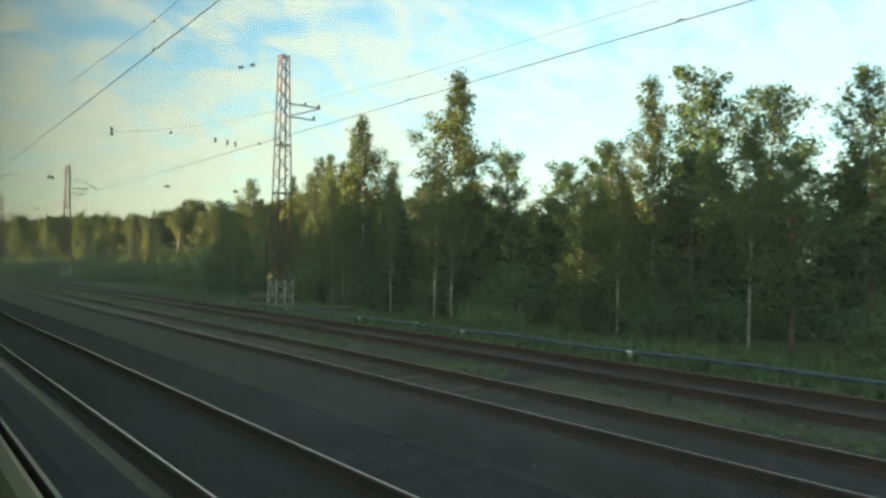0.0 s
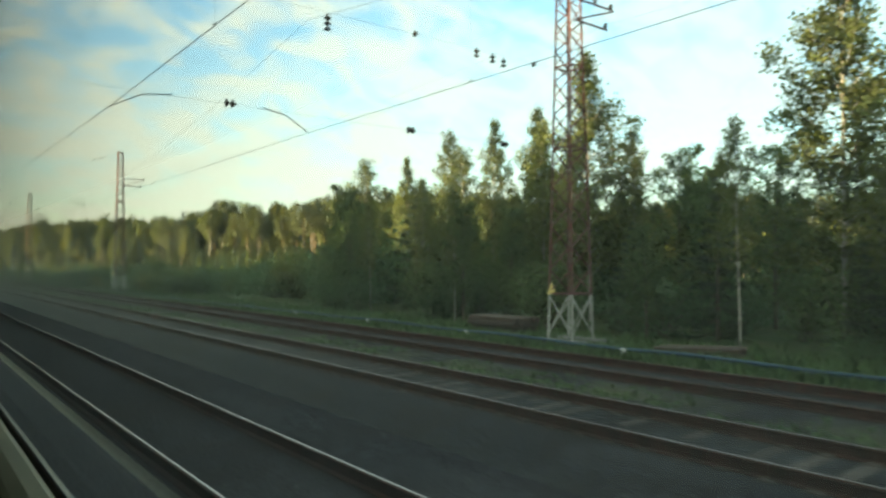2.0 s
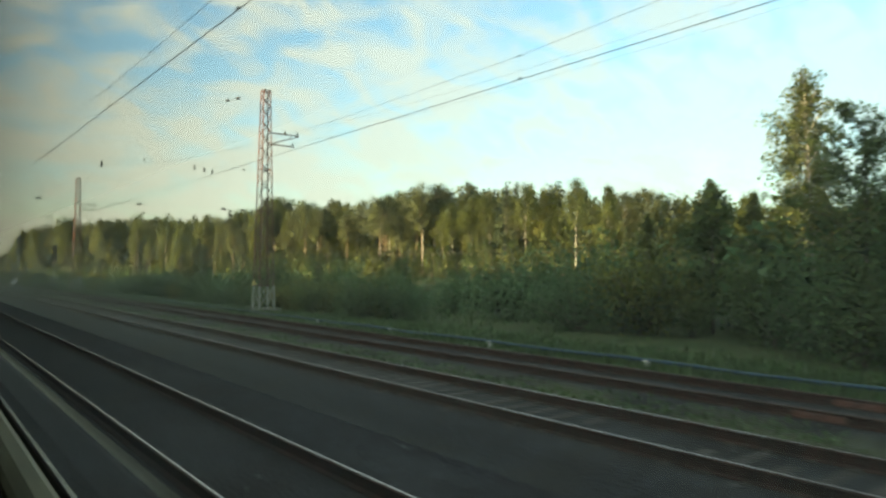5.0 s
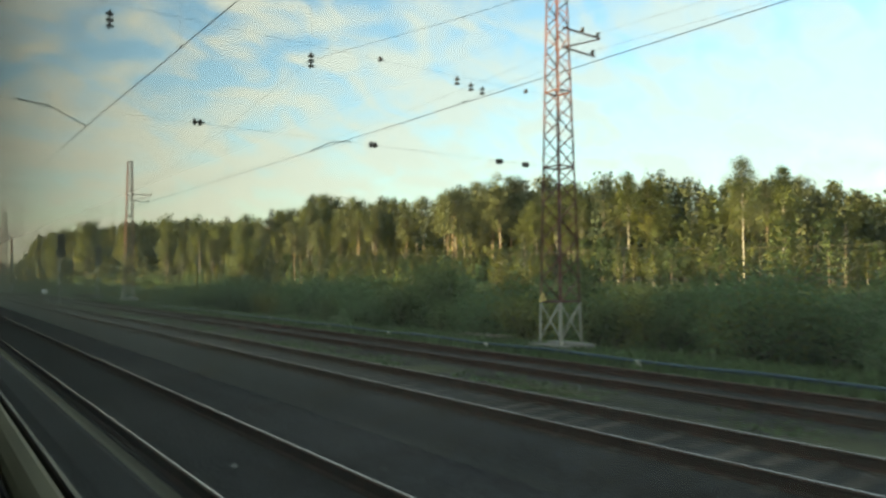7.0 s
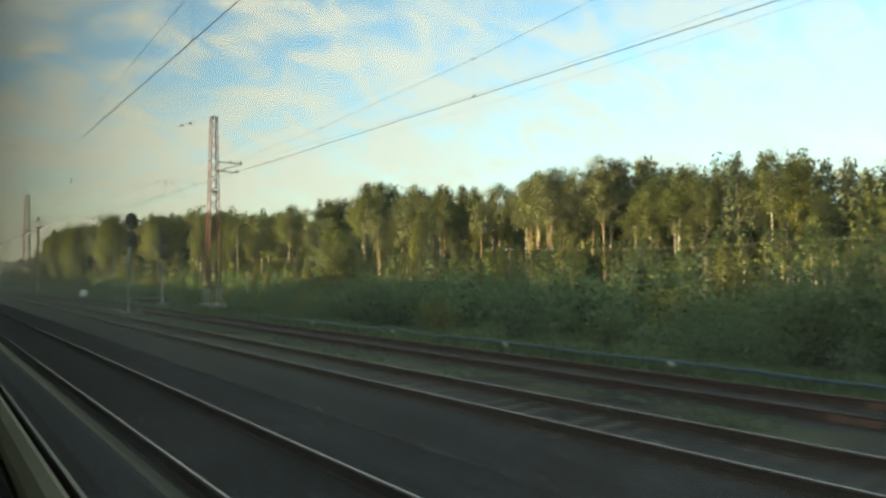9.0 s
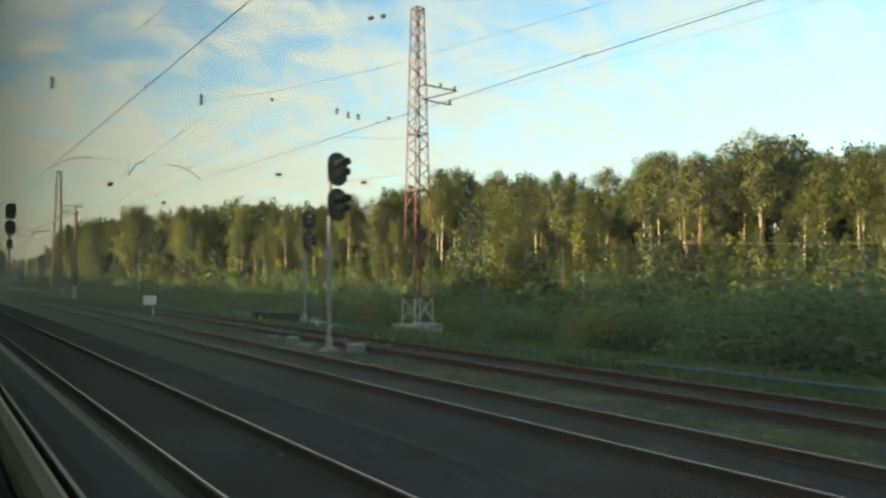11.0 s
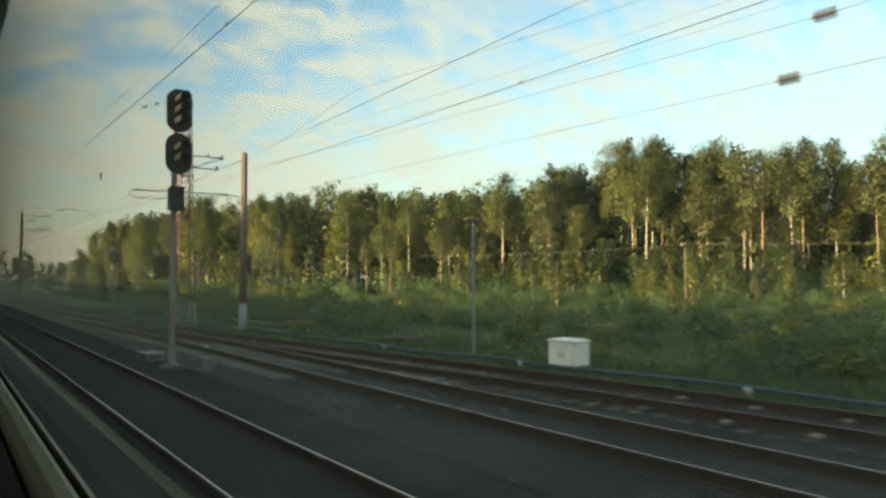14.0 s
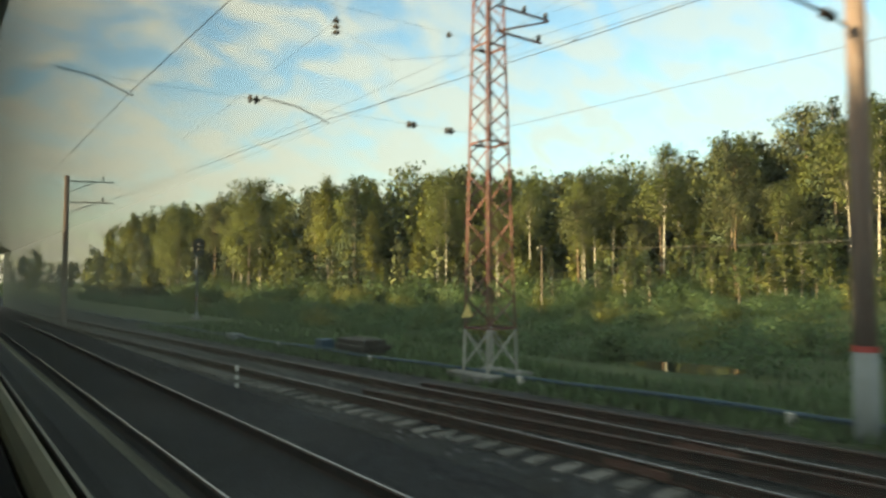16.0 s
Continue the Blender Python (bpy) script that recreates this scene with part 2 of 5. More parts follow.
def box(s, c, size, bev=0.01, turn=None):
    """A box with chamfered upright and level edges, centred at c."""
    v, f = s
    hx, hy, hz = (k / 2 for k in size)
    b = min(bev, hx * .45, hy * .45, hz * .45)
    o = len(v)
    for sz in (-1, 1):
        for inset, dz in ((b, hz), (0, hz - b)) if sz > 0 else ((0, hz - b), (b, hz)):
            for qx, qy in ((-hx + inset, -hy + inset), (hx - inset, -hy + inset), (hx - inset, hy - inset), (-hx + inset, hy - inset)):
                p = Vector((qx, qy, sz * dz))
                v.append(tuple((turn @ p if turn else p) + Vector(c)))
    # rings in order: lower edge, foot, top, upper edge
    low, foot, top, upp = o, o + 4, o + 8, o + 12
    f.append((foot + 3, foot + 2, foot + 1, foot))
    for a, c2 in ((foot, low), (low, upp), (upp, top)):
        for k in range(4):
            n = (k + 1) % 4
            f.append((a + k, a + n, c2 + n, c2 + k))
    f.append((top, top + 1, top + 2, top + 3))
    return s


def tube(s, pts, r, n=6, r2=None, cap=True):
    """A round bar along points, from radius r to r2."""
    v, f = s
    pts = [Vector(p) for p in pts]
    r2 = r if r2 is None else r2
    o, m = len(v), len(pts)
    for i, p in enumerate(pts):
        d = (pts[min(i + 1, m - 1)] - pts[max(i - 1, 0)]).normalized()
        a = d.orthogonal().normalized() if abs(d.z) < .99 else Vector((1, 0, 0))
        if abs(d.z) < .99:
            a = d.cross(Vector((0, 0, 1))).normalized()
        b = d.cross(a)
        rr = r + (r2 - r) * i / max(1, m - 1)
        for k in range(n):
            w = 2 * math.pi * k / n
            v.append(tuple(p + (a * math.cos(w) + b * math.sin(w)) * rr))
    for i in range(m - 1):
        for k in range(n):
            q = (k + 1) % n
            f.append((o + i * n + k, o + i * n + q, o + (i + 1) * n + q, o + (i + 1) * n + k))
    if cap:
        f.append(tuple(o + k for k in reversed(range(n))))
        f.append(tuple(o + (m - 1) * n + k for k in range(n)))
    return s


def lathe(s, base, axis, profile, n=10):
    """A turned form: profile of (distance along the axis, radius)."""
    v, f = s
    d = Vector(axis).normalized()
    a = d.orthogonal().normalized()
    b = d.cross(a)
    o = len(v)
    for h, r in profile:
        for k in range(n):
            w = 2 * math.pi * k / n
            v.append(tuple(Vector(base) + d * h + (a * math.cos(w) + b * math.sin(w)) * r))
    for i in range(len(profile) - 1):
        for k in range(n):
            q = (k + 1) % n
            f.append((o + i * n + k, o + i * n + q, o + (i + 1) * n + q, o + (i + 1) * n + k))
    f.append(tuple(o + k for k in reversed(range(n))))
    f.append(tuple(o + (len(profile) - 1) * n + k for k in range(n)))
    return s


def angle_bar(s, a, b, w, t=None):
    """A rolled angle bar between two points: two thin flanges."""
    a, b = Vector(a), Vector(b)
    d = (b - a)
    ln = d.length
    q = d.to_track_quat("Z", "X").to_matrix()
    t = t or w * .18
    mid = (a + b) / 2
    box(s, mid + q @ Vector((0, w / 2 - t / 2, 0)), (w, t, ln), 0, q)
    box(s, mid + q @ Vector((w / 2 - t / 2, -t / 2, 0)), (t, w - t, ln), 0, q)
    return s


def mesh_of(name, s, mats, smooth=False):
    me = bpy.data.meshes.new(name)
    me.from_pydata(s[0], [], s[1])
    for m in mats if isinstance(mats, (list, tuple)) else [mats]:
        me.materials.append(m)
    if smooth:
        me.polygons.foreach_set("use_smooth", [True] * len(me.polygons))
    me.update()
    return me


def part(name, s, mat, parent, label="", smooth=False, at=None):
    ob = new(name, s if isinstance(s, bpy.types.Mesh) else mesh_of(name, s, mat, smooth))
    ob.parent = parent
    if at is not None:
        ob.matrix_basis = at
    return tagged(ob, label) if label else ob


def thing(name, at, label, category, group="", kind=""):
    ob = new(name)
    ob.empty_display_size = .3
    ob.matrix_basis = at
    return tagged(ob, label, category, group, kind)


def single(name, s, mat, label, category, group="", kind="", smooth=False):
    return tagged(new(name, mesh_of(name, s, mat, smooth)), label, category, group, kind)


# ---------------------------------------------------------------- ground
GZ = -0.26


def lift(y):
    """How far the two outer tracks stand above the running track."""
    return float(np.interp(y, [-20, 0, 15, 105, 138], [.03, .03, .10, .10, 0]))


def land(x, y):
    """Height of the ground."""
    up = lift(y) * min(1, max(0, (x - 5.6) / 1.5)) * min(1, max(0, (15.4 - x) / 1.2))
    base = GZ + up
    z = base
    k = min(1, max(0, (x - 16.5) / 6)); k = k * k * (3 - 2 * k)
    wet = min(1, max(0, (y - 80) / 40))
    z -= k * (0.25 + 0.75 * wet)
    r = min(1, max(0, (x - 34) / 45)); z += r * r * (3 - 2 * r) * (0.5 + 1.6 * wet)
    if x < -4:
        z -= min(.5, (-4 - x) * .1)
    if x > 16:
        z += .10 * k * noise.noise(Vector((x * .22, y * .22, 0)))
    if x < 15:
        low = .075 if y < 176 else max(.02, .075 - (y - 176) * .005)
        # shallow shoulders of stone under the tracks
        for c, half, top in ((3.45, 1.75, .075), (track2(y), 1.75, low), (track3(y), 1.7, low)):
            half += .45 * noise.noise(Vector((x * .2, y * .16, c)))
            d = abs(x - c)
            edge = min(1, max(0, (d - .95) / .2))
            fill = min(1, max(0, (half + .5 - d) / .5))
            z = max(z, base + top * fill + (-.03 * edge if y > 176 else .024 * edge * fill))
            if d < 1.15 and y > 136 and not 192 < y < 208:
                z = max(z, base + top + .022 * min(1, (1.15 - d) / .2))
        z += .012 * noise.noise(Vector((x * 1.7, y * 1.7, 3)))
    return z


def track1(y):
    return 3.447


def track2(y):
    if y < 196:
        return 8.61
    d = y - 196
    return 8.61 - (d * d / 560 if d < 14 else 14 * 14 / 560 + (d - 14) * .05)


def track3(y):
    if y < 172:
        return 12.70
    d = y - 172
    return 12.70 - (d * d / 260 if d < 15 else 15 * 15 / 260 + (d - 15) * .1154)


def sheet():
    def steps(parts):
        out = []
        for a, b, n in parts:
            out += [a + (b - a) * i / n for i in range(n)]
        return out + [parts[-1][1]]
    xs = steps([(-3000, -300, 6), (-300, -30, 9), (-30, -4, 8), (-4, 16, 100), (16, 40, 24), (40, 130, 18), (130, 500, 8), (500, 3000, 6)])
    ys = steps([(-2000, -200, 5), (-200, -10, 10), (-10, 270, 190), (270, 460, 20), (460, 1000, 8), (1000, 4000, 6)])
    v = [(x, y, land(x, y)) for y in ys for x in xs]
    n = len(xs)
    f = [(j * n + i, j * n + i + 1, (j + 1) * n + i + 1, (j + 1) * n + i) for j in range(len(ys) - 1) for i in range(n - 1)]
    ob = single("ground", (v, f), GROUND, "dark gravel railway yard turning to rough grass", "ground", kind="structure", smooth=True)
    return ob


sheet()

# ---------------------------------------------------------------- tracks
RAIL = [(-.009, .001), (.016, .001), (.038, -.012), (.038, -.03), (.009, -.05), (.009, -.15), (.075, -.168), (.075, -.18), (-.075, -.18), (-.075, -.168), (-.009, -.15), (-.009, -.05), (-.038, -.03), (-.036, -.01)]


def rail_part(track, centre, off, y0, y1, top, step=4.0):
    v, f, mi = [], [], []
    n = max(2, int((y1 - y0) / step))
    m = len(RAIL)
    for i in range(n + 1):
        y = y0 + (y1 - y0) * i / n
        x = centre(y) + off
        up = lift(y) if centre is not track1 else 0
        for px, pz in RAIL:
            v.append((x + px, y, pz + up))
    for i in range(n):
        for k in range(m):
            q = (k + 1) % m
            f.append((i * m + k, (i + 1) * m + k, (i + 1) * m + q, i * m + q))
            mi.append(1 if k == 0 else 0)
    me = mesh_of("rail", (v, f), [RUST, top])
    me.polygons.foreach_set("material_index", mi)
    return part("rail", me, None, track)


def tie_mesh(conc):
    s = shape()
    if conc:
        # a concrete tie: deep ends, a waist, and two rail seats
        v, f = s
        prof = [(-1.35, .10, .02), (-1.3, .125, 0), (-.55, .125, 0), (-.35, .11, -.045), (.35, .11, -.045), (.55, .125, 0), (1.3, .125, 0), (1.35, .10, .02)]
        for x, w, dz in prof:
            v += [(x, -w - .02, -.2), (x, -w, dz if dz < 0 else -dz), (x, w, dz if dz < 0 else -dz), (x, w + .02, -.2)]
        for i in range(len(prof) - 1):
            for k in range(3):
                f.append((i * 4 + k, i * 4 + k + 1, i * 4 + k + 5, i * 4 + k + 4))
        f += [(3, 2, 1, 0), (len(v) - 4, len(v) - 3, len(v) - 2, len(v) - 1)]
        s[1][:] = [tuple(reversed(q)) for q in s[1]]
    else:
        box(s, (0, 0, -.09), (2.75, .24, .18), .015)
    for sx in (-.7975, .7975):
        box(s, (sx, 0, .005), (.36 if not conc else .30, .16, .022), .006)
    return mesh_of("tie", s, TIE_GREY if conc else TIE_WOOD)


TIE_C, TIE_W = tie_mesh(True), tie_mesh(False)


def lay_track(name, centre, y0, y1, top, conc_from, label, first, last, tie_end=330):
    t = thing(name, Matrix(), label, "railway track", "tracks of the yard", "structure")
    for off in (-.7975, .7975):
        rail_part(t, centre, off, y0, y1, top)
    y, rng = y0 + .3, random.Random(len(name) + int(conc_from))
    rest = {True: shape(), False: shape()}
    while y < min(y1, tie_end):
        conc = y > conc_from
        dz = -.185 + (rng.uniform(-.04, -.004) if conc else rng.uniform(-.06, -.03) + (.02 if conc_from == 188 else 0))
        tz = rng.uniform(-.6, .6)
        slope = math.degrees(math.atan((centre(y + 1) - centre(y - 1)) / 2))
        if name == "track_2" and y < 135:
            dz = -.172 + rng.uniform(-.016, .004)
        at = pose(centre(y), y, dz + (lift(y) if centre is not track1 else 0), 0, 0, -slope + tz)
        if name == "track_2" and 132 < y < 191:
            y += .543
            continue
        if first < y < last:
            part("tie", TIE_C if conc else TIE_W, None, t, at=at)
        elif y > 150:
            src = TIE_C if conc else TIE_W
            v, f = rest[conc]
            o = len(v)
            v += [tuple(at @ q.co) for q in src.vertices]
            f += [tuple(o + k for k in p.vertices) for p in src.polygons]
        y += .543
    for conc, s in rest.items():
        if s[0]:
            tagged(part("far_ties", s, TIE_GREY if conc else TIE_W.materials[0], t), kind="stuff")
    return t


lay_track("track_1", track1, -20, 460, STEEL_TOP, 999, "running track with bright rail heads on buried dark ties", 2, 163)
TRACK2 = lay_track("track_2", track2, -20, 330, STEEL_TOP, 191, "bright-railed track bending away, pale concrete ties at its far end", 8, 224)
TRACK3 = lay_track("track_3", track3, -20, 216, DULL_TOP, 188, "rusty siding that joins the next track by a turnout", 42, 199, 199)


def fishplate(track, x, y, off, tall=.13, ln=.85):
    s = shape()
    for sd in (-1, 1):
        box(s, (sd * .028, 0, -.055 - tall / 2), (.03, ln, tall), .006)
        for k in (-.3, -.1, .1, .3):
            tube(s, [(sd * .04, k, -.10), (sd * .065, k, -.10)], .017, 6)
    part("joint_plate", s, PLATE_RUST, track, "rust-red joint plate", at=pose(x + off, y, lift(y)))


for y, y3 in ((52.4, 58.4), (102.2, 108.2), (154.2, 170.4)):
    for off in (-.7975, .7975):
        fishplate(TRACK2, track2(y), y + (.0 if off < 0 else .35), off)
        fishplate(TRACK3, track3(y3), y3, off)
# pale pads lying at the near rail of the siding
PAD = shape()
box(PAD, (0, 0, 0), (.24, .17, .07), .02)
PAD_MESH = mesh_of("rail_pad", PAD, TIE_GREY)
for k in range(42):
    y = 151.4 + (k // 2) * 1.56 + .3 * (k % 2)
    part("rail_pad", PAD_MESH, None, TRACK3, at=pose(track3(y) + (-1.06, .6)[k % 2] + .03 * math.sin(k * 2.1), y + .08 * math.sin(k * 1.3), -.155, 0, 3 * math.sin(k), 9 * math.sin(k * 1.7)))
for off in (-.7975, .7975):
    fishplate(TRACK2, track2(208.5), 208.5, off, ln=1.05)

# ---------------------------------------------------------------- lattice towers


def tower(x, y, h, arm_z, foot, white, label):
    t = thing("lattice_mast", pose(x, y, foot), label, "catenary mast", "lattice catenary masts")
    b, top = 1.0, .43
    base_z = -.05
    h, arm_z = h - foot, arm_z - foot

    def w(z):
        return (b + (top - b) * (z - base_z) / (h - base_z)) / 2

    pad = shape()
    for sx in (-1, 1):
        box(pad, (sx * .52, 0, -.2 - foot / 2), (.55, 1.75, .34 + foot), .04)
    box(pad, (0, 0, -.24), (.7, 1.5, .2), .03)
    part("footing", pad, CONCRETE, t, "pale concrete footing")
    for sx in (-1, 1):
        for sy in (-1, 1):
            s = shape()
            angle_bar(s, (sx * w(white), sy * w(white), white), (sx * w(h), sy * w(h), h), .062)
            part("leg", s, TOWER_RED, t)
            s = shape()
            angle_bar(s, (sx * w(base_z), sy * w(base_z), base_z), (sx * w(white), sy * w(white), white), .066)
            part("leg_foot", s, TOWER_WHITE, t, "whitewashed lower leg")
    lace = shape()
    for face in range(4):
        def at(u, z):
            k = w(z)
            return ((u * k, -k, z), (k, u * k, z), (-u * k, k, z), (-k, -u * k, z))[face]
        for sd in (-1, 1):
            part("brace", angle_bar(shape(), at(-sd, .12), at(sd, white - .08), .031), TOWER_WHITE, t, "whitewashed crossed bar")
        z, sd = white + .05, 1
        while z < h - .1:
            dz = max(.36, 1.55 * w(z))
            z2 = min(h - .02, z + dz)
            angle_bar(lace, at(-sd, z), at(sd, z2), .038)
            z, sd = z2, -sd
        for z in (white, 6.1, 8.75, h - .03):
            angle_bar(lace, at(-1, z), at(1, z), .055)
    part("lacing", lace, TOWER_RED, t)
    arm = shape()
    za = arm_z
    angle_bar(arm, (w(za), 0, za), (2.3, 0, za + .02), .075)
    angle_bar(arm, (w(za), 0, za - .72), (2.3, 0, za), .055)
    angle_bar(arm, (w(za), 0, za - .72), (2.0, 0, za - .72), .075)
    part("bracket_arm", arm, TOWER_RED, t)
    for ax, az in ((1.35, za), (2.2, za), (1.9, za - .72)):
        s = lathe(shape(), (ax, 0, az + .04), (0, 0, 1), [(0, .03), (.05, .03), (.06, .07), (.1, .075), (.12, .04), (.15, .065), (.19, .05), (.21, .02)], 8)
        part("insulator", s, PORCELAIN, t, smooth=True)
    sign = shape()
    sx, sy = -w(1.4), w(1.4)
    v, f = sign
    for dy in (0, .012):
        v += [(sx - .2, sy - .09 - dy, 1.4), (sx + .2, sy - .09 - dy, 1.4), (sx, sy - .09 - dy, 1.77)]
    f += [(2, 1, 0), (3, 4, 5), (0, 1, 4, 3), (1, 2, 5, 4), (2, 0, 3, 5)]
    part("warning_sign", sign, YELLOW_SIGN, t, "small yellow triangular plate")
    return t


TOWERS = [(17.05, 34.65, 13.7, 11.1, 0, 1.42), (17.8, 94.3, 13.8, 11.12, 0, 1.42), (18.25, 157.0, 14.8, 11.25, .13, 1.2), (12.03, 216.75, 13.75, 10.0, 0, 1.12)]
for x, y, h, arm_z, foot, white in TOWERS:
    tower(x, y, h, arm_z, foot, white, "red-brown lattice steel mast with whitewashed crossed foot and bracket arms")

# ---------------------------------------------------------------- overhead wires and cross spans


def bead_insulator(s, c, axis, r=.085, n=2):
    """A string of porcelain bells."""
    d = Vector(axis).normalized()
    prof, h = [(0, .02)], 0
    for _ in range(n):
        prof += [(h + .025, .022), (h + .04, r), (h + .07, r * .82), (h + .085, .03)]
        h += .14
    prof.append((h + .02, .02))
    return lathe(s, Vector(c) - d * (h / 2), d, prof, 9)


def sag(a, b, drop, n=12):
    a, b = Vector(a), Vector(b)
    return [a.lerp(b, i / n) - Vector((0, 0, drop * 4 * (i / n) * (1 - i / n))) for i in range(n + 1)]


def cross_span(y, x_mast, h, upper, lower, level, hangers, arms):
    """Three wires from a mast over all tracks. upper/lower: x of insulators; hangers: x of the bells that bear wires; arms: steady arms."""
    t = thing("cross_span", pose(0, y, 0), "thin steel cross-span wires with dark porcelain insulators", "cross span", "cross spans over the tracks")
    xl = -17.5
    s = shape()
    top = sag((x_mast, 0, h - .1), (xl, 0, h - .1), 3.6, 24)
    tube(s, top, .0038, 5)
    part("top_cable", s, WIRE, t)

    def cable_z(x):
        u = (x_mast - x) / (x_mast - xl)
        return h - .1 - 3.6 * 4 * u * (1 - u)
    s = shape()
    tube(s, sag((x_mast, 0, level[0]), (xl, 0, level[0]), .12, 10), .003, 5)
    part("upper_wire", s, WIRE, t)
    s = shape()
    tube(s, sag((x_mast, 0, level[1]), (xl, 0, level[1]), .06, 10), .0032, 5)
    part("lower_wire", s, WIRE, t)
    for x in (x_mast - 1.3, x_mast - 1.95):
        part("insulator", bead_insulator(shape(), (x, 0, cable_z(x)), (1, 0, .35), .11, 2), PORCELAIN, t, smooth=True)
    for x in upper:
        part("insulator", bead_insulator(shape(), (x, 0, level[0] - .05), (1, 0, 0), .09, 1), PORCELAIN, t, smooth=True)
    for x in lower:
        part("insulator", bead_insulator(shape(), (x, 0, level[1] - .03), (1, 0, 0), .10, 2), PORCELAIN, t, smooth=True)
    for x, z, n in hangers:
        part("insulator", bead_insulator(shape(), (x, 0, z), (0, 0, 1), .10, n), PORCELAIN, t, smooth=True)
        s = shape()
        tube(s, [(x, 0, z + .12 * n), (x, 0, cable_z(x) if n > 2 else level[0] + .25)], .002, 4)
        part("dropper", s, WIRE, t)
    for x0, z0, x1, z1 in arms:
        s = shape()
        mid = ((x0 + x1) / 2, 0, max(z0, z1) - .09)
        tube(s, [(x0, 0, z0), mid, (x1, 0, z1)], .013, 6)
        tube(s, [(x1, 0, z1), (x1, 0, level[1])], .01, 4)
        part("steady_arm", s, WIRE, t)
    return t


cross_span(35.1, 16.75, 13.6, [15.9, 11.2], [14.6, 11.05, 5.95], (8.8, 6.08),
           [(14.55, 8.55, 2), (14.1, 8.6, 2), (13.45, 8.65, 2), (8.45, 8.45, 3), (3.4, 8.3, 3)], [(3.41, 5.62, 4.65, 6.05), (7.9, 5.62, 6.75, 6.05)])
cross_span(94.6, 17.4, 13.7, [16.55, 10.65], [16.5, 15.3, 10.4, 5.4], (8.7, 6.14),
           [(14.55, 8.35, 2), (14.07, 8.4, 2), (13.5, 8.5, 2), (8.42, 8.2, 3), (3.4, 8.2, 3)], [(8.4, 5.72, 9.65, 6.12), (2.95, 5.7, 1.6, 6.12)])
cross_span(157.2, 17.8, 14.7, [16.8, 11.2], [15.5, 11.5, 18.0], (9.5, 6.45),
           [(15.2, 9.3, 2), (14.7, 9.3, 2), (14.15, 9.4, 2), (8.36, 9.0, 3), (3.4, 8.8, 3)], [(6.3, 6.42, 5.85, 5.9), (8.4, 5.95, 7.2, 6.42), (3.4, 5.95, 4.6, 6.4)])
cross_span(216.7, 11.6, 13.6, [10.65, 4.45], [10.65, 9.47, 5.4], (8.85, 6.3),
           [(7.35, 8.3, 3)], [(7.18, 6.0, 5.6, 6.35), (3.0, 5.95, 1.66, 6.3)])


def overhead_line(label, pts, hang=6.0):
    """Contact wire with its messenger and droppers. pts: (x, y, contact height, messenger height) at the supports."""
    t = thing("overhead_line", Matrix(), label, "overhead line", "overhead lines")
    cs, ms, ds = shape(), shape(), shape()
    cp, mp = [], []
    for (x0, y0, c0, m0), (x1, y1, c1, m1) in zip(pts, pts[1:]):
        n = max(4, int((y1 - y0) / hang))
        for i in range(n):
            u = i / n
            x, y = x0 + (x1 - x0) * u, y0 + (y1 - y0) * u
            contact, msg = c0 + (c1 - c0) * u, m0 + (m1 - m0) * u
            zc, zm = contact - .03 * math.sin(math.pi * u), msg - (msg - contact - .35) * 4 * u * (1 - u)
            cp.append((x, y, zc)); mp.append((x, y, zm))
            if 0 < i < n and zm - zc > .3:
                tube(ds, [(x, y, zc), (x, y, zm)], .0018, 4)
                box(ds, (x, y, zc + .02), (.02, .06, .035), .004)
                box(ds, (x, y, zm), (.02, .05, .03), .004)
    x, y, contact, msg = pts[-1]
    cp.append((x, y, contact)); mp.append((x, y, msg))
    tube(cs, cp, .0062, 6); tube(ms, mp, .003, 6)
    part("contact_wire", cs, WIRE, t)
    part("messenger_wire", ms, WIRE, t)
    tagged(part("droppers", ds, WIRE, t), kind="stuff")
    return t


overhead_line("sagging messenger and contact wire over the running track", [(3.0, -25, 5.7, 8.3), (3.41, 35.1, 5.62, 8.3), (2.95, 94.6, 5.7, 8.2), (3.4, 157.2, 5.95, 8.8), (3.0, 216.7, 6.1, 8.5), (3.4, 277, 6.1, 8.5), (3.2, 335, 6, 8.5)])
overhead_line("sagging messenger and contact wire over the middle track", [(8.6, -25, 5.75, 8.4), (7.9, 35.1, 5.6, 8.4), (8.4, 94.6, 5.7, 8.2), (8.4, 157.2, 5.95, 8.95), (8.8, 190, 6.1, 7.4), (8.2, 207.6, 6.15, 8.2), (7.2, 216.7, 6.1, 8.3), (4.5, 277, 6.1, 8.3)])


def feeder(label, x, pts, r=.0045):
    s = shape()
    line = []
    for (y0, z0), (y1, z1) in zip(pts, pts[1:]):
        line += sag((x(y0), y0, z0), (x(y1), y1, z1), .75, 12)[:-1]
    line.append((x(pts[-1][0]), pts[-1][0], pts[-1][1]))
    tube(s, line, r, 5)
    return single("feeder_wire", s, WIRE, label, "overhead wire", "feeder wires")


def mast_x(off):
    ys, xs = [-25, 34.6, 94.3, 157, 216.8, 277], [17.1, 17.15, 17.8, 18.25, 12, 8.5]
    return lambda y: float(np.interp(y, ys, xs)) + off


feeder("thin feeder wire on the bracket arm ends", mast_x(2.2), [(-25, 11.35), (34.6, 11.3), (94.3, 11.32), (157, 11.45), (216.8, 10.2), (277, 10.2)])
feeder("thin feeder wire on the lower bracket arm", mast_x(1.9), [(-25, 10.6), (34.6, 10.6), (94.3, 10.6), (157, 10.72), (216.8, 9.48), (277, 9.5)])


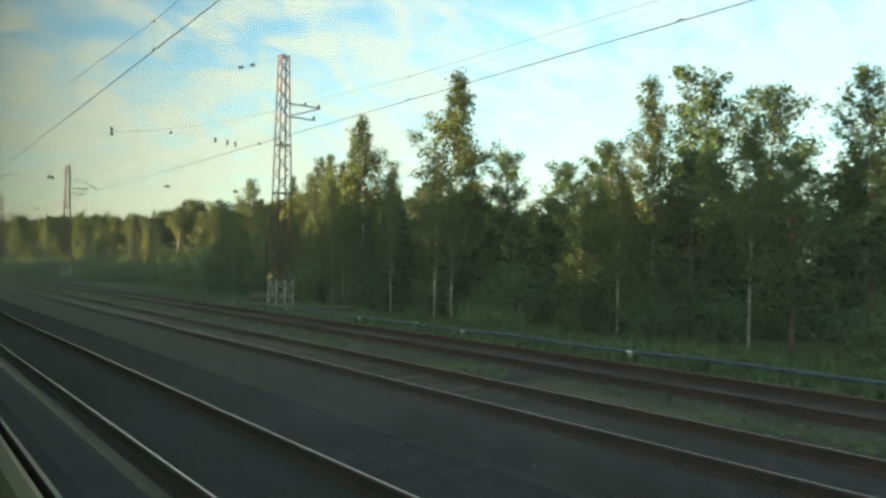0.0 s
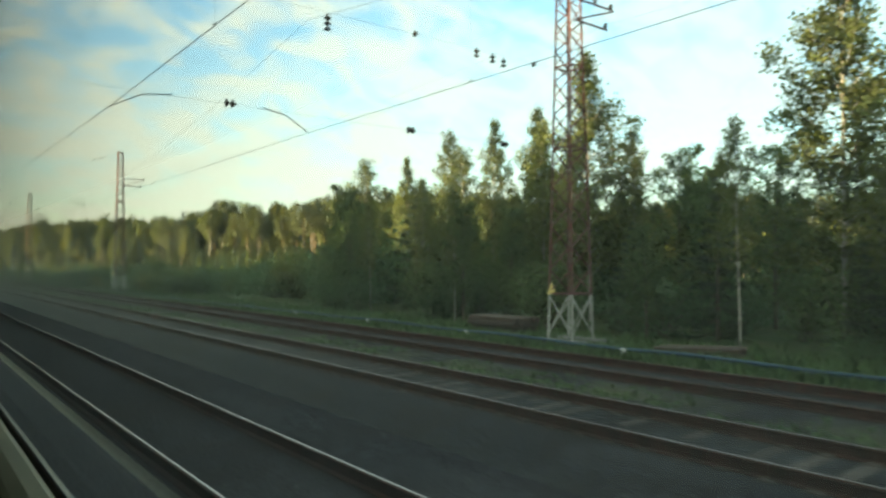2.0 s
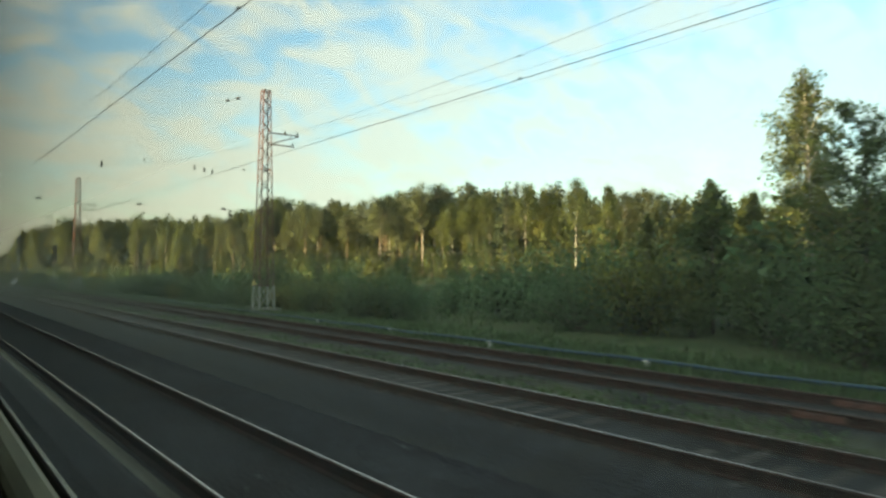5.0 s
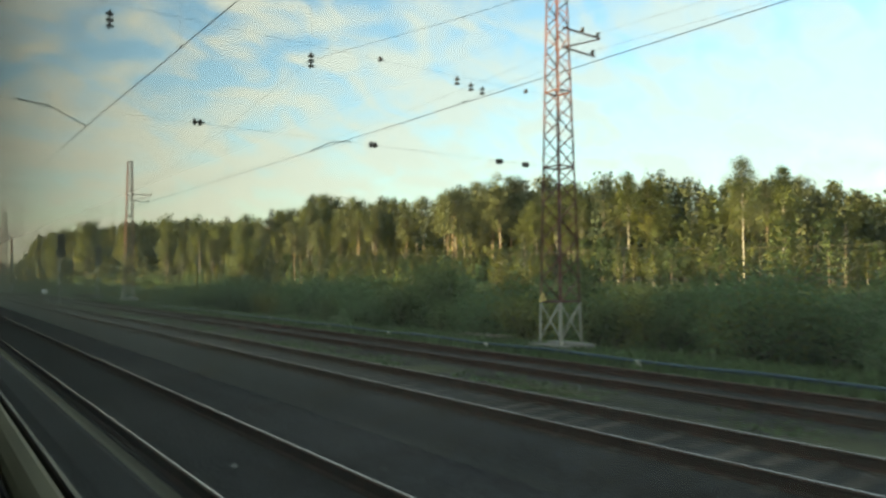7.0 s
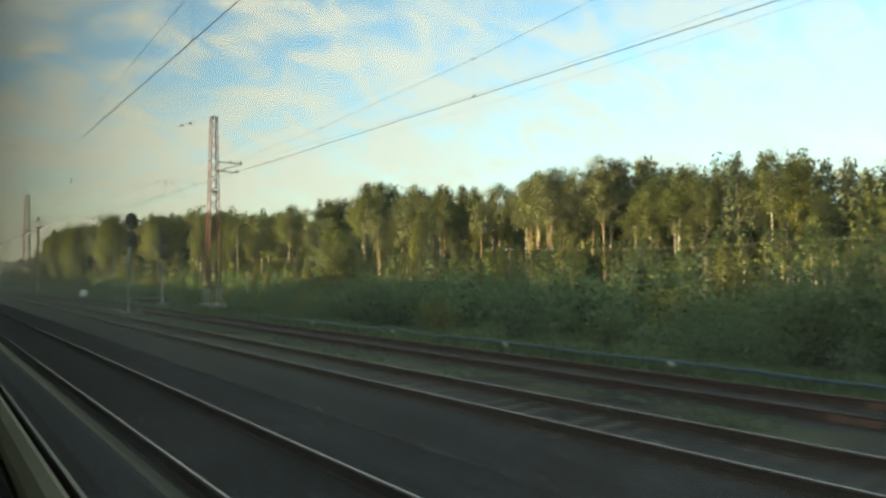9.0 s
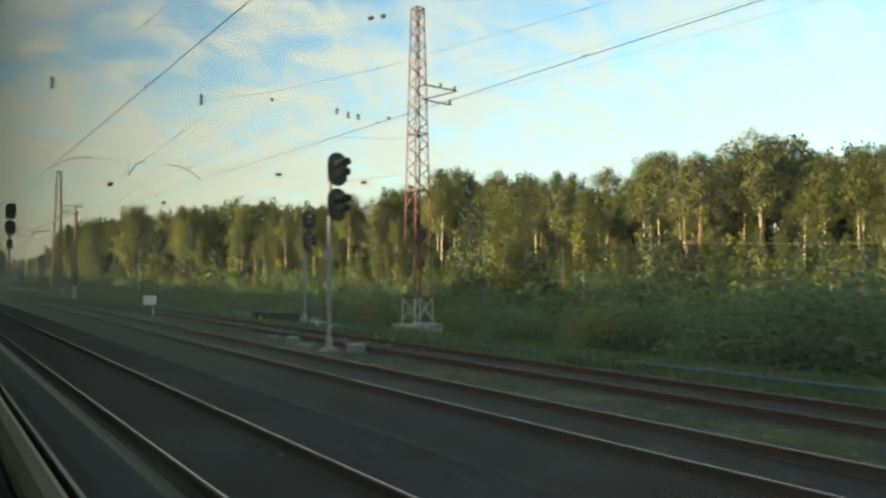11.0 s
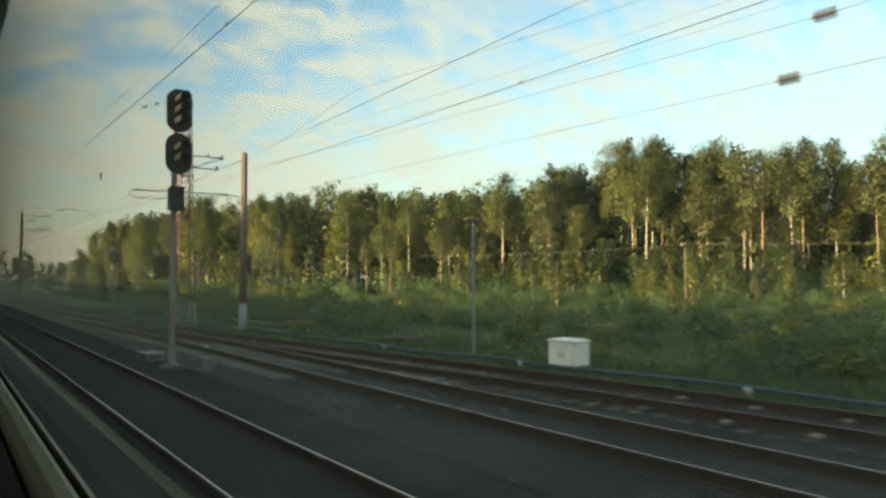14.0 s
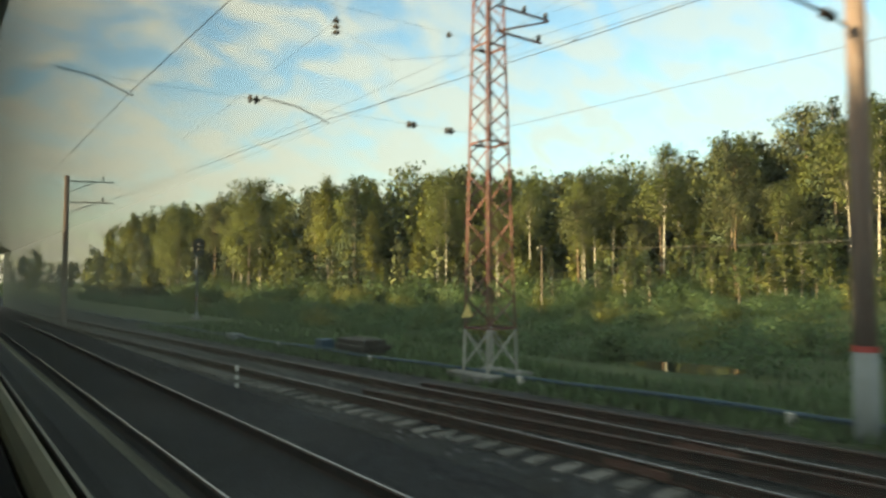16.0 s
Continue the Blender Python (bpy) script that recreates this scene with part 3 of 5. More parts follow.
def anchor_wire(label, pts, bead):
    t = thing("anchor_wire", Matrix(), label, "overhead wire", "anchor wires")
    part("wire", tube(shape(), pts, .0058, 5), WIRE, t)
    part("insulator", bead_insulator(shape(), bead, (-.035, 1, -.01), .125, 3), PORCELAIN, t, smooth=True)


anchor_wire("falling anchor wire over the middle track with a round insulator", [(8.4, 157.2, 8.3), (8.0, 171, 7.2), (7.75, 180, 6.6), (7.5, 190, 6.2)], (8.0, 171, 7.2))
anchor_wire("upper siding wire with a dark barrel insulator", [(17.7, 157.1, 8.6), (14.1, 157.4, 8.3), (13.6, 169, 7.55), (13.2, 180, 7.3), (12.6, 195, 7.5), (11.8, 216.8, 8.2)], (13.2, 180, 7.3))
anchor_wire("lower siding wire with a dark barrel insulator", [(17.75, 157.1, 7.0), (14.1, 157.6, 6.3), (13.2, 180.7, 6.25), (12.4, 205, 6.3), (11.9, 216.8, 6.4)], (13.2, 180.7, 6.25))

# ---------------------------------------------------------------- signals


def oval(s, c, w, h, thick, n=20, flat=0.0):
    """An upright rounded plate facing -y; flat lengthens its straight sides."""
    v, f = s
    o = len(v)
    for dy, k in ((0, .96), (-.012, 1), (-thick + .012, 1), (-thick, .96)):
        for i in range(n):
            a = 2 * math.pi * i / n
            z = math.sin(a) * w / 2 * k + (math.copysign((h - w) / 2, math.sin(a)) if h > w else 0)
            v.append((c[0] + math.cos(a) * w / 2 * k, c[1] + dy, c[2] + z))
    for r in range(3):
        for i in range(n):
            q = (i + 1) % n
            f.append((o + r * n + i, o + r * n + q, o + (r + 1) * n + q, o + (r + 1) * n + i))
    f.append(tuple(o + i for i in range(n)))
    f.append(tuple(o + 3 * n + i for i in reversed(range(n))))
    return s


def hood(s, c, r=.14, ln=.66, n=14):
    """A visor: a long blunt tube open below, with thickness."""
    v, f = s
    o = len(v)
    for i in range(n + 1):
        a = radians(-35 + 250 * i / n)
        l2 = ln * (.94 + .06 * max(0, math.sin(a)))
        for rr in (r, r - .012):
            for y in (0, -l2):
                v.append((c[0] + math.cos(a) * rr, c[1] + y, c[2] + math.sin(a) * rr))
    for i in range(n):
        p, q = o + i * 4, o + (i + 1) * 4
        f += [(p, q, q + 1, p + 1), (p + 2, p + 3, q + 3, q + 2), (p + 1, q + 1, q + 3, p + 3), (p, p + 2, q + 2, q)]
    f += [(o, o + 1, o + 3, o + 2), (o + n * 4, o + n * 4 + 2, o + n * 4 + 3, o + n * 4 + 1)]
    return s


def signal(x, y, mast_top, heads, label, boxed=None, mast_r=.07, reach=.42, group="colour-light signals", mast_mat=None, ladder=False, junction=True):
    """heads: (middle height, width, height, number of lamps)."""
    t = thing("railway_signal", pose(x, y, GZ), label, "railway signal", group)
    z0 = -GZ
    mm = mast_mat or GREY_PAINT
    s = shape()
    tube(s, [(0, 0, .3), (0, 0, mast_top + z0)], mast_r, 12)
    lathe(s, (0, 0, mast_top + z0), (0, 0, 1), [(0, mast_r), (.03, mast_r * .9), (.06, .02)], 12)
    part("mast", s, mm, t, smooth=False)
    s = shape()
    box(s, (0, 0, .04), (.56, .56, .2), .03)
    part("plinth", s, CONCRETE, t, "concrete plinth")
    s = lathe(shape(), (0, 0, .15), (0, 0, 1), [(0, .22), (.04, .22), (.05, .13), (.35, .11), (.4, .09)], 12)
    part("mast_shoe", s, GREY_PAINT, t, smooth=False)
    s = shape()
    tube(s, [(0, 0, 1.42), (0, 0, 1.5)], mast_r + .006, 12)
    part("band", s, RED_BAND, t, "red painted band")
    for zc, w, h, n in heads:
        zc += z0
        hd = part("signal_head", oval(shape(), (0, -reach, zc), w, h, .05), BLACK_PAINT, t, "black oval backing plate")
        body = shape()
        box(body, (0, -reach + .10, zc), (.30, .2, n * .31 + .05), .03)
        part("lamp_case", body, BLACK_PAINT, hd)
        for dz in (-.3, .3):
            br = shape()
            tube(br, [(0, 0, zc + dz), (0, -reach + .05, zc + dz)], .025, 8)
            tube(br, [(0, 0, zc + dz - .04), (0, 0, zc + dz + .04)], mast_r + .012, 12)
            part("bracket", br, BLACK_PAINT, t)
        for k in range(n):
            z = zc + (k - (n - 1) / 2) * .33
            part("visor", hood(shape(), (0, -reach - .05, z)), BLACK_PAINT, hd)
            part("lens", lathe(shape(), (0, -reach - .045, z), (0, -1, 0), [(0, .1), (.012, .098), (.03, .06), (.036, .01)], 14), LENS, hd, "dark unlit lens", smooth=True)
    if boxed:
        zc, w, h = boxed
        s = shape()
        box(s, (0, -.22, zc + z0), (w, .26, h), .025)
        box(s, (0, -.36, zc + z0 + h / 2), (w + .04, .3, .025), .006)
        part("indicator_case", s, BLACK_PAINT, t, "black square indicator case")
        for dz in (-.22, .22):
            part("bracket", tube(shape(), [(0, 0, zc + z0 + dz), (0, -.12, zc + z0 + dz)], .03, 8), BLACK_PAINT, t)
    if ladder:
        s = shape()
        for sx in (-.17, .17):
            tube(s, [(sx, .9, .05), (sx, .16, mast_top + z0 - .6)], .018, 6)
        n = int(mast_top / .32)
        for k in range(1, n):
            u = k / n
            yy, zz = .9 + (.16 - .9) * u, .05 + (mast_top + z0 - .65) * u
            tube(s, [(-.17, yy, zz), (.17, yy, zz)], .012, 5)
        part("ladder", s, mm, t, "narrow steel ladder")
    if junction:
        s = shape()
        box(s, (-mast_r - .06, -.02, 3.3), (.13, .16, .34), .015)
        part("junction_case", s, GREY_PAINT, t)
    return t


signal(10.93, 151.75, 6.05, [(5.85, .74, 1.12, 2), (4.67, .74, 1.1, 2)], "grey signal mast with two black oval heads and long visors", reach=.5)
signal(16.9, 165.8, 5.8, [(5.33, .70, 1.1, 2), (4.2, .70, 1.1, 2)], "slim signal mast with two dark heads by the blue pipe", reach=.35, mast_r=.06, ladder=True)
PALE_MAST = material("pinkish_faded_mast_paint", (.24, .20, .19), .75, 0, .2, 3, 40, .15, (.18, .155, .15))
signal(5.65, 195.3, 7.95, [(7.38, .76, 1.3, 3), (6.1, .78, 1.22, 2)], "tall pale signal mast with stacked black heads and square case", boxed=(4.78, .42, .68), junction=False, reach=.42, mast_r=.085, mast_mat=PALE_MAST)
DARK_MAST = material("dark_grey_mast_paint", (.095, .105, .11), .7, 0, .2, 3, 40, .15, (.07, .078, .082))
near_mast = signal(0.96, 197.02, 8.4, [(7.7, .62, 1.2, 3)], "grey signal mast with clamp and square case beside the train", reach=.3, mast_r=.10, mast_mat=DARK_MAST, junction=False, boxed=(4.95, .34, .92))
clamp = shape()
tube(clamp, [(0, 0, 3.46), (0, 0, 3.54)], .112, 14)
box(clamp, (-.12, .02, 3.5), (.08, .07, .07), .012)
box(clamp, (.13, -.02, 3.48), (.09, .07, .08), .012)
part("clamp", clamp, BLACK_PAINT, near_mast, "dark steel clamp with two lugs")
signal(14.75, 251.5, 5.35, [(4.75, .84, 1.35, 2)], "small distant signal mast with one black head", reach=.3, mast_r=.08, mast_mat=DARK_MAST)

# ---------------------------------------------------------------- poles


def concrete_pole(x, y, h, arm_x, label):
    t = thing("concrete_pole", pose(x, y, 0), label, "catenary pole")
    part("shaft", tube(shape(), [(0, 0, 1.3), (0, 0, 4), (0, 0, h)], .185, 18, .145), POLE_CONC, t, smooth=True)
    part("foot", tube(shape(), [(0, 0, -.6), (0, 0, 1.22)], .205, 18, .195), FOOT_PAINT, t, "whitewashed foot", smooth=True)
    part("band", tube(shape(), [(0, 0, 1.2), (0, 0, 1.3)], .2, 18), RED_BAND, t, "red painted band")
    zb = 6.55
    s = shape()
    tube(s, [(-.15, 0, zb), (-.75, 0, zb + .04)], .02, 6)
    tube(s, [(-1.2, 0, zb + .06), (arm_x, 0, zb - .02)], .028, 8)
    tube(s, [(arm_x, 0, zb - .02), (arm_x - .12, 0, zb - .08), (arm_x - .12, 0, zb - .3), (arm_x, 0, zb - .36), (arm_x + 1.3, 0, zb - .36), (arm_x + 1.6, 0, zb - .18)], .022, 6)
    tube(s, [(-.15, 0, h - .4), (arm_x + 1.6, 0, zb)], .009, 4)
    part("bracket", s, WIRE, t)
    part("insulator", bead_insulator(shape(), (-.98, 0, zb + .05), (1, 0, -.03), .085, 3), PORCELAIN, t, smooth=True)
    return t


POLE_CONC = material("rough_pole_concrete", (.165, .122, .11), .9, 0, .18, 1.5, 40, .3, (.13, .105, .10))
FOOT_PAINT = material("greyish_whitewash", (.22, .255, .28), .85, 0, .12, 3, 40, .2)
concrete_pole(12.32, 207.6, 8.8, -5.2, "tapered concrete pole with red band, whitewashed foot and long bracket")


def far_post(x, y):
    """A bracket pole further down the line."""
    t = thing("bracket_pole", pose(x, y, 0), "distant dark pole with two short bracket arms", "catenary pole")
    part("shaft", tube(shape(), [(0, 0, -.4), (0, 0, 8.8)], .17, 12, .14), POLE_CONC, t)
    s = shape()
    for z in (7.2, 8.5):
        tube(s, [(0, 0, z), (2.6, 0, z + .1)], .04, 6)
        tube(s, [(0, 0, z - .7), (1.6, 0, z + .05)], .025, 6)
    part("arm", s, WIRE, t)
    for z in (7.45, 8.75):
        part("insulator", bead_insulator(shape(), (2.0, 0, z + .05), (0, 0, 1), .12, 2), PORCELAIN, t, smooth=True)


far_post(6.3, 249.5)


def lamp_post(x, y):
    t = thing("lamp_post", pose(x, y, GZ), "thin grey lamp post with a flat pale head", "lamp post")
    part("post", tube(shape(), [(0, 0, -.3), (0, 0, 4.62)], .055, 10, .042), GREY_PAINT, t)
    s = shape()
    box(s, (0, 0, 4.67), (.62, .2, .1), .03)
    box(s, (0, 0, 4.62), (.14, .14, .12), .02)
    part("lamp_head", s, POLE_CONC, t, "pale flat lamp head")


lamp_post(14.55, 192.1)


def utility_line():
    """Wooden poles with a crossarm and two wires, along the foot of the forest."""
    pts = [(82.2 - 8.4 * k, 95.7 + 39 * k, 0) for k in range(5)]
    for x, y, _ in pts:
        g = land(x, y)
        t = thing("utility_pole", pose(x, y, g), "weathered wooden utility pole with a crossarm", "utility pole", "utility poles")
        h = 5.9 - g
        part("pole", tube(shape(), [(0, 0, -.3), (0, 0, h)], .075, 8, .055), POLE_WOOD, t)
        s = shape()
        box(s, (0, 0, h - .4), (1.3, .1, .1), .01)
        part("crossarm", s, POLE_WOOD, t)
        for dx in (-.55, .55):
            part("insulator", bead_insulator(shape(), (dx, 0, h - .22), (0, 0, 1), .06, 1), WHITE_PAINT, t)
    for dx in (-.55, .55):
        s = shape()
        line = []
        for a, b in zip(pts, pts[1:]):
            line += sag((a[0] + dx, a[1], 5.75), (b[0] + dx, b[1], 5.75), .5, 8)[:-1]
        tube(s, line, .0065, 4)
        single("utility_wire", s, PALE_WIRE, "thin pale wire strung between the utility poles", "wire", "utility wires")


PALE_WIRE = material("weathered_aluminium_wire", (.25, .23, .21), .5, .5, .1, 2, 30, 0)
utility_line()

# ---------------------------------------------------------------- pipe on posts
PIPE_PTS = [(16.1, -12), (16.0, 11.3), (15.95, 25), (16.1, 45), (15.7, 58), (15.6, 72), (15.7, 92), (15.8, 110), (15.9, 122), (15.6, 134), (15.6, 150), (15.5, 165), (14.9, 175), (14.3, 183), (13.7, 189), (13.1, 195), (12.8, 201.5),
            (12.45, 208.6), (11.8, 215.3), (11.2, 221.6), (10.6, 232), (9.9, 250), (8.6, 290)]


def pipe_x(y):
    return float(np.interp(y, [p[1] for p in PIPE_PTS], [p[0] for p in PIPE_PTS]))


def pipe():
    t = thing("blue_pipe", Matrix(), "long blue-painted cable pipe carried on low posts", "pipe", kind="structure")
    line, y = [], -12.0
    rng = random.Random(4)
    while y < 290:
        sunk = max(min(1, max(0, (y - 162) / 2), max(0, (178 - y) / 4)), .5 * min(1, max(0, (y - 138) / 6), max(0, (159.5 - y) / 2)))
        line.append((pipe_x(y), y, .0 + .025 * math.sin(y * .9) + rng.uniform(-.008, .008) - .19 * sunk))
        y += 1.75
    part("pipe_run", tube(shape(), line, .042, 8), BLUE_PIPE, t, smooth=True)
    s = shape()
    low = [(p[0] + .16, p[1], p[2] - .09) for p in line]
    part("lower_cable", tube(s, low, .014, 6), BLUE_PIPE, t)
    return t


pipe()
POST = shape()
box(POST, (0, 0, -.20), (.11, .13, .40), .02)
box(POST, (0, 0, .005), (.135, .16, .045), .015)
POST_MESH = mesh_of("pipe_post", POST, WHITE_PAINT)
for k, y in enumerate([-2.6, 4.3, 11.3, 18.2, 24.9, 31.8, 38.6, 45.2, 51.7, 58.2, 64.4, 70.6, 76.6, 82.9, 89.5, 95.8, 102, 107.3, 114.2, 120.7, 127.5, 134.5, 160.1, 161.6, 168.1, 175.2, 182.3, 188.9, 195.4, 208.9, 215.3, 221.6, 228, 235, 242]):
    o = new("pipe_post", POST_MESH)
    o.matrix_basis = pose(pipe_x(y), y, -.02, 0, 0, (k * 37) % 11 - 5)
    tagged(o, "short whitewashed concrete post under the blue pipe", "post", "posts of the blue pipe")

# ---------------------------------------------------------------- cabinets, boxes, piles, marks


def relay_cabinet(x, y):
    t = thing("relay_cabinet", pose(x, y, GZ, 0, 0, 3), "white sheet-metal relay cabinet on a concrete base", "cabinet")
    s = shape(); box(s, (0, 0, .11), (.85, 1.02, .26), .02)
    part("base", s, CONCRETE, t)
    s = shape(); box(s, (0, 0, .57), (.68, .9, .66), .02)
    part("body", s, CABINET, t)
    s = shape(); box(s, (0, 0, .92), (.74, .96, .05), .02); box(s, (0, 0, .955), (.6, .82, .04), .02)
    part("lid", s, CABINET, t)
    for sy in (-.29, .29):
        s = shape(); box(s, (-.347, sy * .76, .57), (.016, .425, .56), .006)
        d = part("door", s, CABINET, t)
        s = shape(); box(s, (-.365, sy * .25, .55), (.03, .03, .12), .008)
        part("handle", s, GREY_PAINT, d)
    return t


relay_cabinet(14.35, 187.6)


def track_box(x, y, size, label, turn=0, lid=True):
    t = thing("track_box", pose(x, y, GZ, 0, 0, turn), label, "equipment box", "trackside equipment boxes")
    s = shape(); box(s, (0, 0, size[2] / 2 - .03), size, .03)
    part("body", s, GREY_CONC, t)
    if lid:
        s = shape(); box(s, (0, 0, size[2] - .01), (size[0] + .05, size[1] + .05, .05), .015)
        part("lid", s, GREY_CONC, t)
    s = shape()
    tube(s, [(size[0] / 2 - .02, 0, .12), (size[0] / 2 + .12, 0, .1), (size[0] / 2 + .16, 0, -.05)], .03, 8)
    part("cable_duct", s, BLACK_PAINT, t)
    return t


GREY_CONC = material("blue_grey_box_paint", (.13, .158, .178), .75, 0, .16, 3, 30, .2, (.095, .115, .13), per="object")
for x, y, sz, tn in [(11.35, 150.7, (.42, .5, .36), 4), (10.75, 154.2, (.38, .45, .36), -3), (10.7, 153.1, (.3, .7, .2), 6), (10.9, 156.2, (.3, .4, .25), 10),
                     (6.45, 194.5, (.34, .38, .36), 2), (17.0, 164.6, (.4, .5, .3), 5), (15.35, 171.7, (.4, .5, .4), -6), (15.3, 170.1, (.3, .36, .36), 5), (16.2, 162.9, (.45, .7, .24), 4), (10.6, 232.2, (.45, 1.1, .35), 0)]:
    track_box(x, y, sz, "low blue-grey equipment box with a lid", tn)


def trough(x, y):
    t = thing("cable_trough", pose(x, y, GZ, 0, 0, 4), "short concrete cable trough with two pale lid slabs", "cable trough")
    s = shape()
    for sx in (-.3, .3):
        box(s, (sx * .75, 0, .1), (.1, 1.2, .24), .02)
    box(s, (0, 0, .04), (.4, 1.2, .1), .01)
    part("channel", s, CONCRETE, t)
    for sy in (-.42, .36):
        s = shape(); box(s, (0, sy * .8, .245), (.66, .5, .06), .015)
        part("slab", s, GREY_CONC, t)


trough(5.75, 198.3)


def timber_pile(x, y, rows, cols, ln, label, turn=0, wood=OLD_WOOD):
    t = thing("timber_pile", pose(x, y, land(x, y) - .02, 0, 0, turn), label, "timber pile", "stacks of old ties")
    s = shape(); box(s, (0, 0, 0), (.24, ln, .17), .02)
    me = mesh_of("old_tie", s, wood)
    rng = random.Random(int(x * 10 + y))
    for r in range(rows):
        for c in range(cols - (r % 2)):
            part("old_tie", me, None, t, at=pose((c - (cols - 1) / 2) * .27 + rng.uniform(-.02, .02) + (.13 if r % 2 else 0), rng.uniform(-.12, .12), .09 + r * .175, 0, 0, rng.uniform(-2, 2)))


timber_pile(18.5, 39.3, 4, 5, 2.7, "stack of weathered brown railway ties in the grass")
timber_pile(17.7, 30.5, 2, 4, 2.3, "low heap of old railway ties in the grass", 36)
timber_pile(16.4, 167.9, 3, 5, 2.7, "dark low stack of tarred railway ties beside the pipe", 33, TARRED_WOOD)
timber_pile(19.2, 100.1, 2, 4, 2.7, "low heap of rust-brown ties in the tall grass", 4)
timber_pile(15.4, 197.6, 2, 3, 1.6, "low dark heap of short timbers behind the blue pipe", 50)
timber_pile(11.75, 223.2, 4, 4, 1.9, "dark tarred stack of railway ties near the mast", 2, TARRED_WOOD)


def blue_case(x, y):
    t = thing("battery_case", pose(x, y, GZ), "blue steel battery case beside stacked ties", "equipment box")
    s = shape(); box(s, (0, 0, .26), (.5, .5, .52), .03)
    part("body", s, BLUE_PIPE, t)
    s = shape(); box(s, (0, 0, .54), (.55, .55, .06), .02)
    part("lid", s, BLUE_PIPE, t)


blue_case(11.3, 225.0)


def marker(x, y):
    t = thing("clearance_marker", pose(x, y, GZ), "short striped black and white clearance post", "marker post", "clearance markers")
    for k in range(6):
        part("stripe", tube(shape(), [(0, 0, k * .1 - .05), (0, 0, k * .1 + .05)], .05, 10), WHITE_PAINT if k % 2 else BLACK_PAINT, t)
    part("cap", lathe(shape(), (0, 0, .55), (0, 0, 1), [(0, .05), (.02, .04), (.035, .01)], 10), WHITE_PAINT, t)


marker(11.35, 175.1)
marker(6.0, 219.2)


def ballast_stones():
    """Loose pale stones lying about the yard."""
    s = shape()
    rng = random.Random(9)
    v, f = s
    for _ in range(2600):
        y, x = rng.uniform(0, 235), rng.uniform(1.8, 14.6)
        if min(abs(abs(x - c(y)) - .8) for c in (track1, track2, track3)) < .12:
            continue
        r = rng.uniform(.014, .036) * (1.8 if rng.random() < .06 else 1)
        z = land(x, y) + r * .35
        o = len(v)
        for a, b, c in ((1, 0, 0), (-1, 0, 0), (0, 1, 0), (0, -1, 0), (0, 0, 1), (0, 0, -1)):
            q = r * rng.uniform(.6, 1.25)
            v.append((x + a * q, y + b * q, z + c * q * .7))
        for q in ((0, 2, 4), (2, 1, 4), (1, 3, 4), (3, 0, 4), (2, 0, 5), (1, 2, 5), (3, 1, 5), (0, 3, 5)):
            f.append(tuple(o + k for k in q))
    for _ in range(3200):
        y = rng.uniform(184, 236)
        x = (track2(y) if rng.random() < .65 else track3(y)) + rng.uniform(-1.9, 1.9)
        r = rng.uniform(.025, .06)
        z = land(x, y) + r * .3
        o = len(v)
        for a, b, c in ((1, 0, 0), (-1, 0, 0), (0, 1, 0), (0, -1, 0), (0, 0, 1), (0, 0, -1)):
            q = r * rng.uniform(.6, 1.25)
            v.append((x + a * q, y + b * q, z + c * q * .6))
        for q in ((0, 2, 4), (2, 1, 4), (1, 3, 4), (3, 0, 4), (2, 0, 5), (1, 2, 5), (3, 1, 5), (0, 3, 5)):
            f.append(tuple(o + k for k in q))
    m = material("loose_stone", (.15, .155, .16), .9, 0, .5, 3, 40, .2, per="island")
    single("loose_stones", s, m, "scattered grey stones on the yard ground", "gravel", kind="stuff")


ballast_stones()


def pond(x, y, rx, ry, z):
    s = shape()
    v, f = s
    n = 28
    for k in range(n):
        a = 2 * math.pi * k / n
        q = 1 + .25 * noise.noise(Vector((math.cos(a) * 1.4, math.sin(a) * 1.4, x)))
        v.append((x + math.cos(a) * rx * q, y + math.sin(a) * ry * q, z))
    f.append(tuple(range(n)))
    single("water", s, WATER, "still dark water in the boggy ditch", "water", kind="structure")


pond(18.6, 215.2, 1.2, 1.7, land(18.6, 215.2) + .24)



def white_block(x, y, turn):
    s = shape()
    box(s, (0, 0, 0), (.14, .22, .08), .02)
    single("white_block", s, WHITE_PAINT, "small whitewashed concrete block lying by the ties", "block", "whitewashed blocks").matrix_basis = pose(x, y, land(x, y) + .04, 0, 0, turn)


white_block(10.9, 202.4, 20)
white_block(8.6, 201.4, -12)
white_block(9.9, 198.8, 5)

# ---------------------------------------------------------------- trees


def leaves_at(pos, size, rng, squash=.75):
    """Leaf sprays: one small pointed leaf at each place, facing any way. Returns vertex and face arrays."""
    n = len(pos)
    d = rng.normal(size=(n, 3))
    d /= np.linalg.norm(d, axis=1)[:, None] + 1e-9
    e = rng.normal(size=(n, 3))
    e -= (e * d).sum(1)[:, None] * d
    e /= np.linalg.norm(e, axis=1)[:, None] + 1e-9
    s = (size * rng.uniform(.55, 1.4, n))[:, None]
    v = np.stack([pos + d * s * 1.25, pos - d * s * .6 + e * s * squash, pos - d * s * .6 - e * s * squash], 1).reshape(-1, 3)
    return v, np.arange(3 * n).reshape(n, 3)


CROWN = {  # first branch, branches, reach, rise low and high, droop of the twigs, twigs a branch, spread of the leaves
    "birch": (.15, 46, .215, .75, 1.7, -.55, 9, .012), "aspen": (.12, 38, .23, .55, 1.3, .1, 9, .014),
    "pine": (.46, 28, .17, .15, .8, .3, 8, .014), "spruce": (.05, 66, .20, -.22, .35, -.12, 7, .009)}


